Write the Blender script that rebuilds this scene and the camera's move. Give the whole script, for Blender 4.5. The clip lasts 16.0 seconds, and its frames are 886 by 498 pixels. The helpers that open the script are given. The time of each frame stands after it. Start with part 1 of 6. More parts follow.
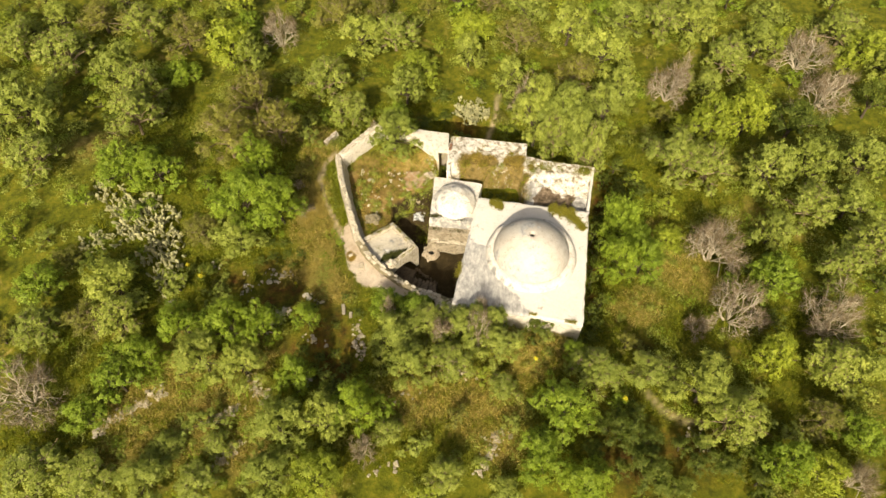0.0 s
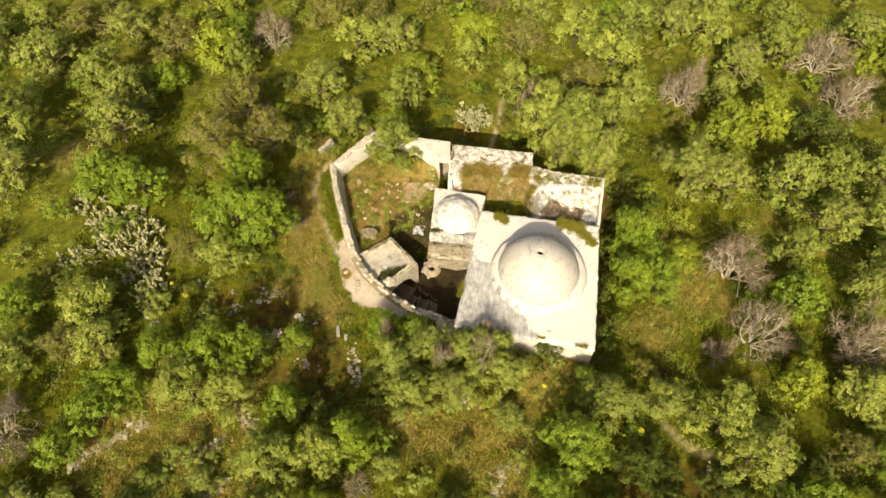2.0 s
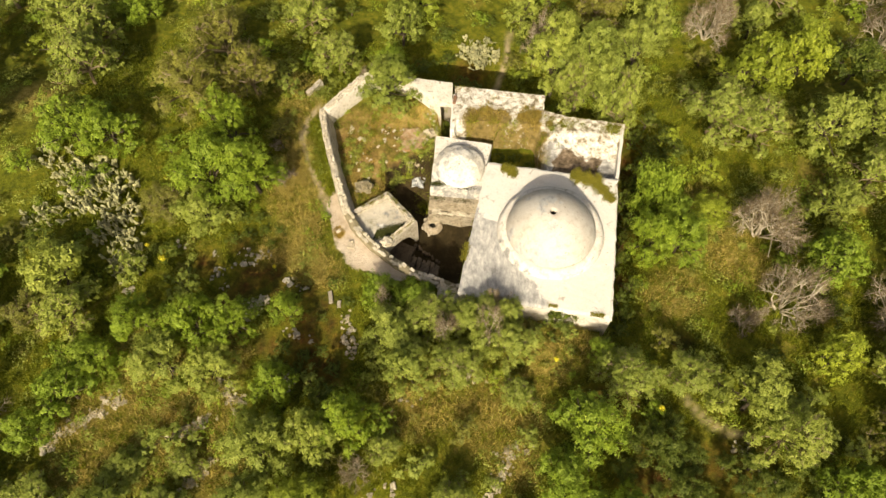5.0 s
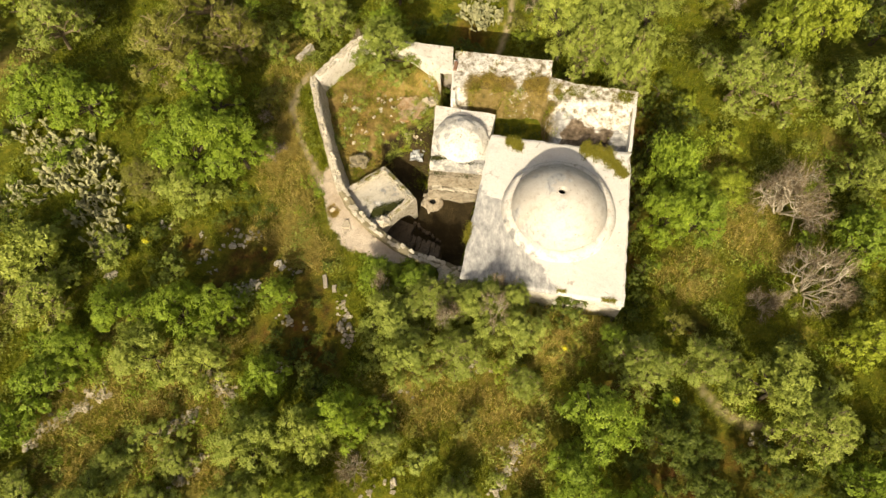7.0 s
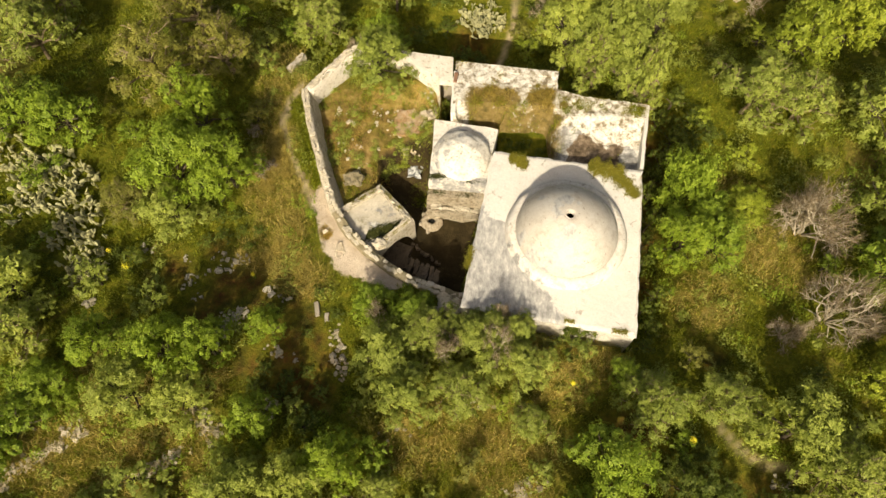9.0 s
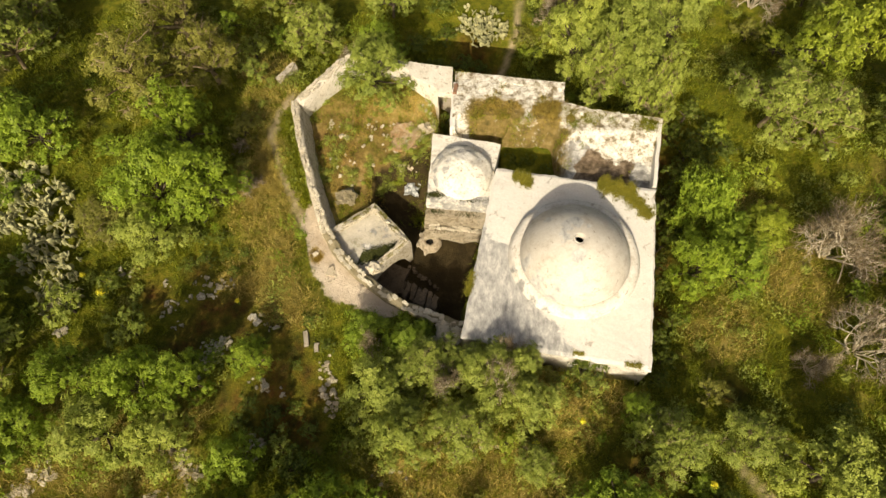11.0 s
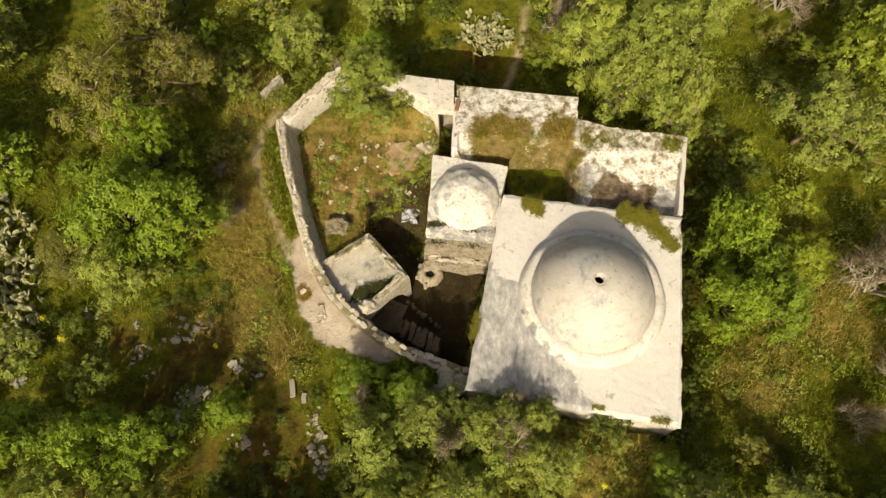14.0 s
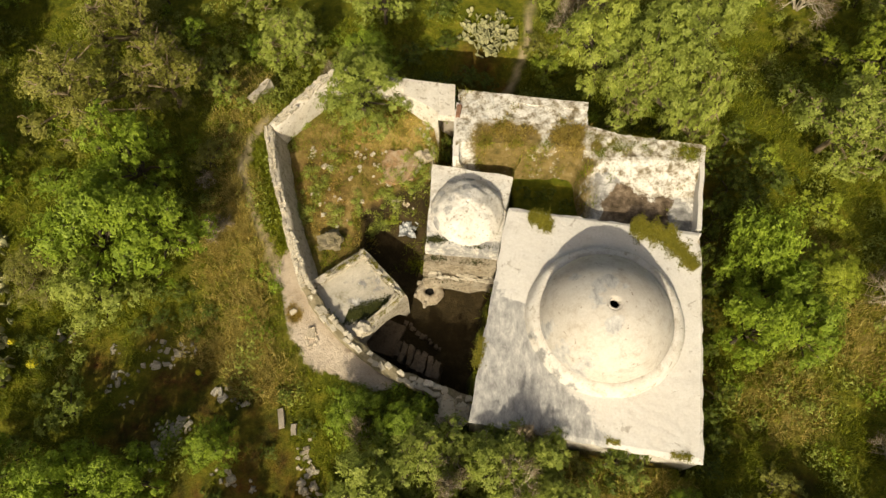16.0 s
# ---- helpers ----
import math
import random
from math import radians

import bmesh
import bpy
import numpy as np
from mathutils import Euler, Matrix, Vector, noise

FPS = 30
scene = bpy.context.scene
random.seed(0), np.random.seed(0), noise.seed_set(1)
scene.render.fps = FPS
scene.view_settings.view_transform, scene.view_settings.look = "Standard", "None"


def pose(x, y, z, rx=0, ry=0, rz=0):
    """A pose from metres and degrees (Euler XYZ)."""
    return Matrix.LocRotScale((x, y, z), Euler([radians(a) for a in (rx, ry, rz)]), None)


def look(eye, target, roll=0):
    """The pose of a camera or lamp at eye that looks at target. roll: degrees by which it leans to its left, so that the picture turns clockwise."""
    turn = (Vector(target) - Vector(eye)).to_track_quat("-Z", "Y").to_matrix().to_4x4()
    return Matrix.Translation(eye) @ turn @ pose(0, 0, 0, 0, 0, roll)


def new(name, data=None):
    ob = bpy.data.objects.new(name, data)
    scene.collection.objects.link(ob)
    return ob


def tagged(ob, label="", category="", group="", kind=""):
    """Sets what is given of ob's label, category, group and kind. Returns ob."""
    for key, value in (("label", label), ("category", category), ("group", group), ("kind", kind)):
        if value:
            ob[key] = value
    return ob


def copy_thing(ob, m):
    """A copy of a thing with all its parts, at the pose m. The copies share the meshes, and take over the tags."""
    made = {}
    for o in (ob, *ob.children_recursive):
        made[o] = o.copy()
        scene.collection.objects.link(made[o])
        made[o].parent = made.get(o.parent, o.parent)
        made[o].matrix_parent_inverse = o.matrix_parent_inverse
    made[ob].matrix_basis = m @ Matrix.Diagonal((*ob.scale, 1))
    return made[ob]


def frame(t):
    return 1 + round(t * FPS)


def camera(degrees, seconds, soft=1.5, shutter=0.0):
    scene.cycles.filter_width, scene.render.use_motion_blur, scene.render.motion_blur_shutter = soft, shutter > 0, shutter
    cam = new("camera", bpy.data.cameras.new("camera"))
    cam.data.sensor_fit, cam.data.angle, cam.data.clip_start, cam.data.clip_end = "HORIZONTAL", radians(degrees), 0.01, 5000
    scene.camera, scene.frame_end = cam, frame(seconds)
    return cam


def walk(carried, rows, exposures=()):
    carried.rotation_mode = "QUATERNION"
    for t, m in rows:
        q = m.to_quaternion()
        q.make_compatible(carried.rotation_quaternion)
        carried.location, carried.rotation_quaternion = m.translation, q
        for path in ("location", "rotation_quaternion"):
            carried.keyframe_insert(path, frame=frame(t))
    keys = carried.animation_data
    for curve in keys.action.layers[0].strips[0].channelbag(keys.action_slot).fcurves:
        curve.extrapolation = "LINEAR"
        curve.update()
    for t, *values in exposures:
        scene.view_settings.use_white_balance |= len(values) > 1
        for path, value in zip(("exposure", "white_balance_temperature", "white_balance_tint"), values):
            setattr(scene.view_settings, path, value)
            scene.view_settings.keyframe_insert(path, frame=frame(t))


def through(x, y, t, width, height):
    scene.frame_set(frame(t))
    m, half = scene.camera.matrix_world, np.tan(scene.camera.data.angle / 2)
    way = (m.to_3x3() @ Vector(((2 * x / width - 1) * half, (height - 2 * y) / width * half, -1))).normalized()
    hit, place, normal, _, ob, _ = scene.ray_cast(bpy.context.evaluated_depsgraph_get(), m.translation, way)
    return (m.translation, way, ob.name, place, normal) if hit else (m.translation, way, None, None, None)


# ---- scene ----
cam = camera(66.5, 16.0)
PATH = [
    (0, (0.849, 2.511, 33.888), (0.801, 3.643, 32.24), -0.6),
    (0.5, (0.825, 3.146, 33.615), (0.776, 4.272, 31.962), -0.7),
    (1, (0.746, 3.691, 33.234), (0.699, 4.817, 31.581), -0.6),
    (1.5, (0.664, 4.2, 32.832), (0.619, 5.327, 31.181), -0.5),
    (2, (0.638, 4.725, 32.448), (0.593, 5.854, 30.798), -0.5),
    (2.5, (0.618, 5.257, 32.066), (0.571, 6.381, 30.412), -0.6),
    (3, (0.564, 5.714, 31.671), (0.519, 6.798, 29.991), -0.7),
    (3.5, (0.561, 6.275, 31.279), (0.516, 7.286, 29.554), -0.9),
    (3.7, (0.555, 6.509, 31.189), (0.509, 7.486, 29.445), -0.9),
    (6, (0.436, 8.814, 29.662), (0.393, 9.737, 27.888), -1.2),
    (6.5, (0.397, 9.344, 29.424), (0.356, 10.214, 27.624), -1.3),
    (7, (0.392, 9.875, 29.148), (0.35, 10.702, 27.328), -1.6),
    (7.5, (0.393, 10.364, 28.825), (0.351, 11.187, 27.003), -1.6),
    (8, (0.384, 10.802, 28.507), (0.342, 11.625, 26.685), -1.6),
    (8.5, (0.384, 11.296, 28.211), (0.342, 12.117, 26.389), -1.6),
    (9, (0.349, 11.779, 27.905), (0.307, 12.598, 26.081), -1.7),
    (11.5, (0.337, 13.762, 26.022), (0.295, 14.595, 24.204), -1.7),
    (12, (0.309, 14.192, 25.716), (0.268, 15.022, 23.897), -1.8),
    (12.5, (0.282, 14.617, 25.387), (0.24, 15.444, 23.567), -1.8),
    (13, (0.253, 15.044, 25.077), (0.212, 15.87, 23.256), -1.9),
    (13.5, (0.259, 15.476, 24.737), (0.215, 16.3, 22.916), -2.1),
    (14, (0.226, 15.883, 24.39), (0.182, 16.706, 22.568), -2.2),
    (14.5, (0.203, 16.223, 24.031), (0.159, 17.047, 22.209), -2.1),
    (15, (0.143, 16.556, 23.689), (0.102, 17.38, 21.867), -2.0),
    (15.5, (0.117, 16.905, 23.339), (0.076, 17.727, 21.516), -2.0),
    (16, (0.085, 17.279, 23.024), (0.047, 18.095, 21.198), -1.9),
]
walk(cam, [(t, look(eye, target, roll)) for t, eye, target, roll in PATH], exposures=[(0.0, 0.28, 7800, 7), (7.0, 0.20, 7850, 7), (12.0, 0.04, 7800, 7), (16.0, -0.15, 7750, 6)])

# ---- sky and sun ----
SUN_ELEVATION, SHADOW_X, SHADOW_Y = 37.5, 0.17, 0.985
world = bpy.data.worlds.new("sky")
world.use_nodes = True
scene.world = world
wn = world.node_tree.nodes
sky = wn.new("ShaderNodeTexSky")
sky.sky_type = "NISHITA"
sky.sun_disc = False
sky.sun_elevation = radians(SUN_ELEVATION)
sky.sun_rotation = math.atan2(-SHADOW_X, -SHADOW_Y)
sky.air_density, sky.dust_density, sky.ozone_density = 1.0, 7.0, 0.6
wn["Background"].inputs[1].default_value = 0.09
world.node_tree.links.new(sky.outputs[0], wn["Background"].inputs[0])
sun_data = bpy.data.lights.new("sun", "SUN")
sun_data.energy, sun_data.angle, sun_data.color = 4.5, radians(0.6), (1.0, 0.93, 0.80)
sun = new("sun", sun_data)
drop = math.tan(radians(SUN_ELEVATION))
sun.matrix_world = look((0, 0, 60), (SHADOW_X, SHADOW_Y, 60 - drop))


# ---- materials ----
def nodes_of(name, rough=0.9):
    m = bpy.data.materials.new(name)
    m.use_nodes = True
    nt = m.node_tree
    b = nt.nodes["Principled BSDF"]
    b.inputs["Roughness"].default_value = rough
    b.inputs["Specular IOR Level"].default_value = 0.25
    return m, nt, b


def noise_node(nt, scale, detail=4, rough=0.6, coord="Object", distort=0.0):
    tc = nt.nodes.new("ShaderNodeTexCoord")
    n = nt.nodes.new("ShaderNodeTexNoise")
    n.inputs["Scale"].default_value = scale
    n.inputs["Detail"].default_value = detail
    n.inputs["Roughness"].default_value = rough
    n.inputs["Distortion"].default_value = distort
    nt.links.new(tc.outputs[coord], n.inputs["Vector"])
    return n.outputs["Fac"]


def ramp(nt, fac, stops):
    r = nt.nodes.new("ShaderNodeValToRGB")
    while len(r.color_ramp.elements) < len(stops):
        r.color_ramp.elements.new(0.5)
    for e, (p, c) in zip(r.color_ramp.elements, stops):
        e.position = p
        e.color = (*c, 1) if len(c) == 3 else c
    nt.links.new(fac, r.inputs[0])
    return r.outputs[0]


def grey(nt, fac, a, b):
    return ramp(nt, fac, [(a, (0, 0, 0)), (b, (1, 1, 1))])


def mix(nt, fac, a, b, mode="MIX"):
    m = nt.nodes.new("ShaderNodeMix")
    m.data_type, m.blend_type = "RGBA", mode
    for socket, v in ((0, fac), (6, a), (7, b)):
        if isinstance(v, (int, float)):
            m.inputs[socket].default_value = v
        elif isinstance(v, tuple):
            m.inputs[socket].default_value = (*v, 1)
        else:
            nt.links.new(v, m.inputs[socket])
    return m.outputs[2]


def attribute(nt, name):
    a = nt.nodes.new("ShaderNodeAttribute")
    a.attribute_name = name
    return a.outputs["Fac"]


def bump(nt, b, height, strength, distance=0.03):
    n = nt.nodes.new("ShaderNodeBump")
    n.inputs["Strength"].default_value = strength
    n.inputs["Distance"].default_value = distance
    nt.links.new(height, n.inputs["Height"])
    nt.links.new(n.outputs[0], b.inputs["Normal"])


def streaks(nt):
    """Uneven noise drawn out one way, as rain washes dirt along."""
    tc = nt.nodes.new("ShaderNodeTexCoord")
    mp = nt.nodes.new("ShaderNodeMapping")
    mp.inputs["Scale"].default_value = (1.5, 0.7, 1.0)
    mp.inputs["Rotation"].default_value = (0, 0, 0.15)
    n = nt.nodes.new("ShaderNodeTexNoise")
    for socket, v in (("Scale", 3.0), ("Detail", 9), ("Roughness", 0.78), ("Distortion", 0.2)):
        n.inputs[socket].default_value = v
    nt.links.new(tc.outputs["Object"], mp.inputs["Vector"])
    nt.links.new(mp.outputs[0], n.inputs["Vector"])
    return n.outputs["Fac"]


def plaster(name, light, warm, stain, amount=0.5, scale=0.6, grime_shade=0.0, flake=0.0):
    """Weathered lime plaster: pale, with warm patches, grey streaks, flaked spots and pits."""
    m, nt, b = nodes_of(name, 0.92)
    c = mix(nt, grey(nt, noise_node(nt, scale, 7, 0.7, distort=0.2), 0.38, 0.66), light, warm)
    s = grey(nt, noise_node(nt, scale * 2.6, 10, 0.8, distort=0.15), 0.62 - 0.16 * amount, 0.78 - 0.1 * amount)
    c = mix(nt, s, c, stain)
    fine = noise_node(nt, 14, 6, 0.75)
    if flake > 0:
        chip = grey(nt, noise_node(nt, scale * 5.5, 6, 0.62, distort=0.5), 0.64 - 0.14 * flake, 0.665 - 0.14 * flake)
        c = mix(nt, chip, c, mix(nt, 0.55, tuple(0.5 * (p + q) for p, q in zip(warm, stain)), ramp(nt, fine, [(0.3, (0.4, 0.36, 0.3)), (0.7, (1, 1, 1))]), "MULTIPLY"))
    c = mix(nt, 0.35, c, ramp(nt, fine, [(0.3, (0.55, 0.52, 0.46)), (0.62, (1, 1, 1))]), "MULTIPLY")
    if grime_shade > 0:
        streak = ramp(nt, streaks(nt), [(0.38, tuple(grime_shade * v for v in (0.33, 0.325, 0.32))), (0.46, tuple(grime_shade * v for v in (0.45, 0.445, 0.44))), (0.54, tuple(grime_shade * v for v in (0.55, 0.545, 0.53))), (0.64, (0.66, 0.645, 0.61))])
        ragged = mix(nt, 0.45, attribute(nt, "grime_shade"), ramp(nt, noise_node(nt, 2.4, 8, 0.72, distort=0.3), [(0.3, (0, 0, 0)), (0.7, (1, 1, 1))]), "MIX")
        c = mix(nt, mix(nt, 1.0, grey(nt, ragged, 0.40, 0.50), grey(nt, attribute(nt, "grime_shade"), 0.02, 0.2), "MULTIPLY"), c, streak)
    nt.links.new(c, b.inputs["Base Color"])
    bump(nt, b, fine, 0.5, 0.03)
    return m


def stone_mat(name, a, c, dark, joined=False):
    m, nt, b = nodes_of(name, 0.95)
    info = nt.nodes.new("ShaderNodeNewGeometry" if joined else "ShaderNodeObjectInfo")
    col = mix(nt, info.outputs["Random Per Island" if joined else "Random"], a, c)
    n = noise_node(nt, 5, 6, 0.7)
    col = mix(nt, grey(nt, n, 0.5, 0.7), col, dark)
    nt.links.new(col, b.inputs["Base Color"])
    bump(nt, b, noise_node(nt, 22, 5, 0.7), 0.6, 0.03)
    return m


def leaf_mat(name, dark, mid, bright, through=0.16):
    """Leaves: colour varies leaf by leaf and plant by plant; light comes through them."""
    m, nt, b = nodes_of(name, 0.6)
    b.inputs["Specular IOR Level"].default_value = 0.3
    g = nt.nodes.new("ShaderNodeNewGeometry")
    c = ramp(nt, g.outputs["Random Per Island"], [(0.0, tuple(0.3 * q + 0.7 * p for p, q in zip(dark, mid))), (0.5, mid), (1.0, tuple(0.3 * q + 0.7 * p for p, q in zip(bright, mid)))])
    info = nt.nodes.new("ShaderNodeObjectInfo")
    c = mix(nt, 0.55, c, ramp(nt, info.outputs["Random"], [(0.0, (0.70, 0.76, 0.66)), (0.5, (0.98, 1.0, 1.0)), (1.0, (1.17, 1.15, 1.0))]), "MULTIPLY")
    patch = noise_node(nt, 3.0, 4, 0.65)
    c = mix(nt, 0.6, c, ramp(nt, patch, [(0.35, (0.66, 0.74, 0.64)), (0.65, (1.2, 1.2, 1.05))]), "MULTIPLY")
    nt.links.new(c, b.inputs["Base Color"])
    t = nt.nodes.new("ShaderNodeBsdfTranslucent")
    nt.links.new(c, t.inputs[0])
    mx = nt.nodes.new("ShaderNodeMixShader")
    mx.inputs[0].default_value = through
    nt.links.new(b.outputs[0], mx.inputs[1])
    nt.links.new(t.outputs[0], mx.inputs[2])
    nt.links.new(mx.outputs[0], nt.nodes["Material Output"].inputs[0])
    return m


def plain_mat(name, a, c, scale=6.0, rough=0.9):
    m, nt, b = nodes_of(name, rough)
    n = noise_node(nt, scale, 5, 0.65)
    nt.links.new(ramp(nt, n, [(0.35, a), (0.65, c)]), b.inputs["Base Color"])
    bump(nt, b, n, 0.4, 0.02)
    return m


M_ROOF = plaster("lime plaster roof", (0.755, 0.74, 0.71), (0.70, 0.67, 0.625), (0.51, 0.475, 0.43), 0.4, 0.45, 0.84, 0.08)
M_DOME = plaster("dome plaster", (0.655, 0.63, 0.59), (0.575, 0.535, 0.48), (0.42, 0.365, 0.305), 0.75, 0.8, 0.95, 0.1)
M_RING = plaster("stained dome ring", (0.77, 0.75, 0.715), (0.68, 0.645, 0.59), (0.44, 0.38, 0.305), 0.7, 1.0, 0.6, 0.15)
M_SMALL = plaster("small dome plaster", (0.78, 0.765, 0.73), (0.70, 0.665, 0.60), (0.34, 0.29, 0.22), 0.7, 1.4, 0.7, 0.3)
M_JOINT = plaster("earthy wall joints", (0.33, 0.285, 0.20), (0.24, 0.205, 0.125), (0.10, 0.095, 0.04), 0.9, 1.6)
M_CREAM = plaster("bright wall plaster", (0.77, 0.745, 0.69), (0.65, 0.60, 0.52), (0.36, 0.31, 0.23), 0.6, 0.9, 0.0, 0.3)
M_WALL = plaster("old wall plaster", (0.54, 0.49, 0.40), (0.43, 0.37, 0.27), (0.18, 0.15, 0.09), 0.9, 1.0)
# darker copy of the wall plaster, with shade put into its colour
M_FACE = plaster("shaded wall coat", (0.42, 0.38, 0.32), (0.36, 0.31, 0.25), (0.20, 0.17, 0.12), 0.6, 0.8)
M_LEDGE = plaster("broken ledge masonry", (0.44, 0.39, 0.31), (0.31, 0.26, 0.19), (0.13, 0.105, 0.065), 0.9, 1.5, 0.0, 0.5)
M_CELL = plaster("cream cell plaster", (0.594, 0.549, 0.468), (0.504, 0.45, 0.36), (0.234, 0.207, 0.135), 0.8, 1.2, 0.0, 0.5)
M_WELL = plaster("earthy well stone", (0.54, 0.47, 0.37), (0.41, 0.34, 0.25), (0.17, 0.13, 0.08), 0.9, 2.0)
M_BRICK = plaster("reddish brick", (0.30, 0.17, 0.11), (0.24, 0.13, 0.085), (0.12, 0.07, 0.045), 0.8, 3.0)
# step and kerb stone, darkened so its colour carries the court's shade
M_STEP = plaster("worn stone in painted shade", (0.185, 0.145, 0.105), (0.12, 0.092, 0.062), (0.055, 0.042, 0.026), 0.9, 2.2)
M_STONE = stone_mat("limestone", (0.70, 0.63, 0.51), (0.50, 0.43, 0.33), (0.22, 0.18, 0.12))
M_COPE = stone_mat("pale coping stone", (0.72, 0.665, 0.56), (0.50, 0.45, 0.355), (0.26, 0.22, 0.14))
M_ROCK = stone_mat("grey field stone", (0.56, 0.515, 0.43), (0.24, 0.215, 0.165), (0.11, 0.095, 0.065))
M_BARK = plain_mat("bark", (0.05, 0.038, 0.026), (0.13, 0.105, 0.075), 9)
M_TWIG = plain_mat("grey bark", (0.15, 0.115, 0.07), (0.34, 0.27, 0.175), 9)
M_DEAD = plain_mat("dead grey wood", (0.33, 0.29, 0.215), (0.60, 0.54, 0.43), 7)
M_PAD = leaf_mat("cactus pad", (0.20, 0.22, 0.09), (0.30, 0.30, 0.15), (0.46, 0.43, 0.28), 0.05)
M_GREEN = leaf_mat("fresh green leaves", (0.115, 0.177, 0.013), (0.202, 0.284, 0.027), (0.33, 0.40, 0.06))
M_OLIVE = leaf_mat("olive green leaves", (0.175, 0.217, 0.032), (0.274, 0.319, 0.06), (0.405, 0.432, 0.118))
M_YELLOW = leaf_mat("yellow green leaves", (0.172, 0.22, 0.018), (0.275, 0.33, 0.036), (0.41, 0.44, 0.075))
M_BROWN = leaf_mat("brownish olive leaves", (0.12, 0.125, 0.019), (0.205, 0.20, 0.038), (0.325, 0.31, 0.088))
M_DARK = leaf_mat("dark green leaves", (0.05, 0.075, 0.008), (0.10, 0.135, 0.016), (0.26, 0.28, 0.06))
M_GRASS = leaf_mat("grass", (0.092, 0.125, 0.005), (0.193, 0.216, 0.013), (0.335, 0.325, 0.035))
M_MOSS = leaf_mat("olive moss", (0.12, 0.11, 0.010), (0.21, 0.185, 0.022), (0.33, 0.29, 0.05))
# moss whose near-black colour holds the shade of its hollows
M_MOSS_SHADE = leaf_mat("black-green moss", (0.018, 0.024, 0.005), (0.04, 0.045, 0.009), (0.09, 0.09, 0.02), 0.1)
M_STRAW = leaf_mat("dry grass", (0.34, 0.25, 0.055), (0.52, 0.40, 0.12), (0.68, 0.55, 0.21))
M_WEED = leaf_mat("dry terrace weeds", (0.25, 0.165, 0.03), (0.40, 0.275, 0.07), (0.52, 0.41, 0.14))
M_FLOWER = plain_mat("yellow flowers", (0.55, 0.48, 0.03), (0.74, 0.68, 0.06), 20)
M_RAG = plain_mat("pale plastic sheet", (0.28, 0.30, 0.31), (0.55, 0.56, 0.57), 9, 0.5)
M_VOID = plain_mat("black void", (0.01, 0.01, 0.01), (0.02, 0.02, 0.015), 3)

# ground: grass, dry earth, red earth, path, plaster and court shade are mixed by painted masks
M_GROUND, nt, b = nodes_of("ground", 0.97)
big = noise_node(nt, 0.35, 5, 0.65, distort=0.8)
mid = noise_node(nt, 1.7, 6, 0.7)
fine = noise_node(nt, 9.0, 6, 0.75)
green = ramp(nt, mid, [(0.32, (0.045, 0.06, 0.005)), (0.5, (0.12, 0.137, 0.009)), (0.7, (0.245, 0.222, 0.025))])
dry = ramp(nt, mid, [(0.3, (0.11, 0.10, 0.015)), (0.48, (0.31, 0.235, 0.06)), (0.72, (0.50, 0.39, 0.14))])
col = mix(nt, grey(nt, big, 0.60, 0.76), green, dry)
col = mix(nt, attribute(nt, "dry"), col, dry)
break_up = grey(nt, noise_node(nt, 3.3, 7, 0.75, distort=0.4), 0.36, 0.6)
col = mix(nt, mix(nt, 0.45, attribute(nt, "red"), break_up, "MULTIPLY"), col, ramp(nt, mid, [(0.35, (0.035, 0.024, 0.005)), (0.52, (0.085, 0.035, 0.009)), (0.68, (0.15, 0.056, 0.015))]))
col = mix(nt, mix(nt, 0.35, attribute(nt, "yard"), break_up, "MULTIPLY"), col, ramp(nt, mid, [(0.3, (0.08, 0.06, 0.018)), (0.5, (0.30, 0.19, 0.07)), (0.7, (0.50, 0.36, 0.18))]))
# court floor: near-black earth, with the shade of the court in its colour
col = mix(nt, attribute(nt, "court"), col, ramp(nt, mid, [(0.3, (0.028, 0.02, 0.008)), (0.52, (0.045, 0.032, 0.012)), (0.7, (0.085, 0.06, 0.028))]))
col = mix(nt, attribute(nt, "path"), col, ramp(nt, mid, [(0.3, (0.36, 0.28, 0.17)), (0.7, (0.58, 0.48, 0.33))]))
col = mix(nt, 0.5, col, ramp(nt, fine, [(0.3, (0.5, 0.5, 0.45)), (0.65, (1.15, 1.15, 1.1))]), "MULTIPLY")
ledge = mix(nt, 0.4, ramp(nt, big, [(0.35, (0.50, 0.41, 0.315)), (0.6, (0.66, 0.57, 0.465))]), ramp(nt, noise_node(nt, 4.0, 8, 0.7), [(0.33, (0.62, 0.54, 0.45)), (0.55, (1, 1, 1))]), "MULTIPLY")
worn = mix(nt, 0.3, attribute(nt, "pale"), ramp(nt, mid, [(0.35, (0, 0, 0)), (0.65, (1, 1, 1))]), "MIX")
col = mix(nt, grey(nt, worn, 0.44, 0.56), col, ledge)
nt.links.new(col, b.inputs["Base Color"])
bump(nt, b, fine, 0.8, 0.08)


# ---- mesh helpers ----
def link_mesh(name, mesh, material, parent=None, label="", smooth=False):
    mesh.materials.append(material)
    if smooth:
        mesh.polygons.foreach_set("use_smooth", [True] * len(mesh.polygons))
    ob = new(name, mesh)
    if parent is not None:
        ob.parent = parent
    if label:
        ob["label"] = label
    return ob


def part(name, bm, material, parent=None, label="", smooth=False):
    bmesh.ops.recalc_face_normals(bm, faces=bm.faces)
    mesh = bpy.data.meshes.new(name)
    bm.to_mesh(mesh)
    bm.free()
    return link_mesh(name, mesh, material, parent, label, smooth)


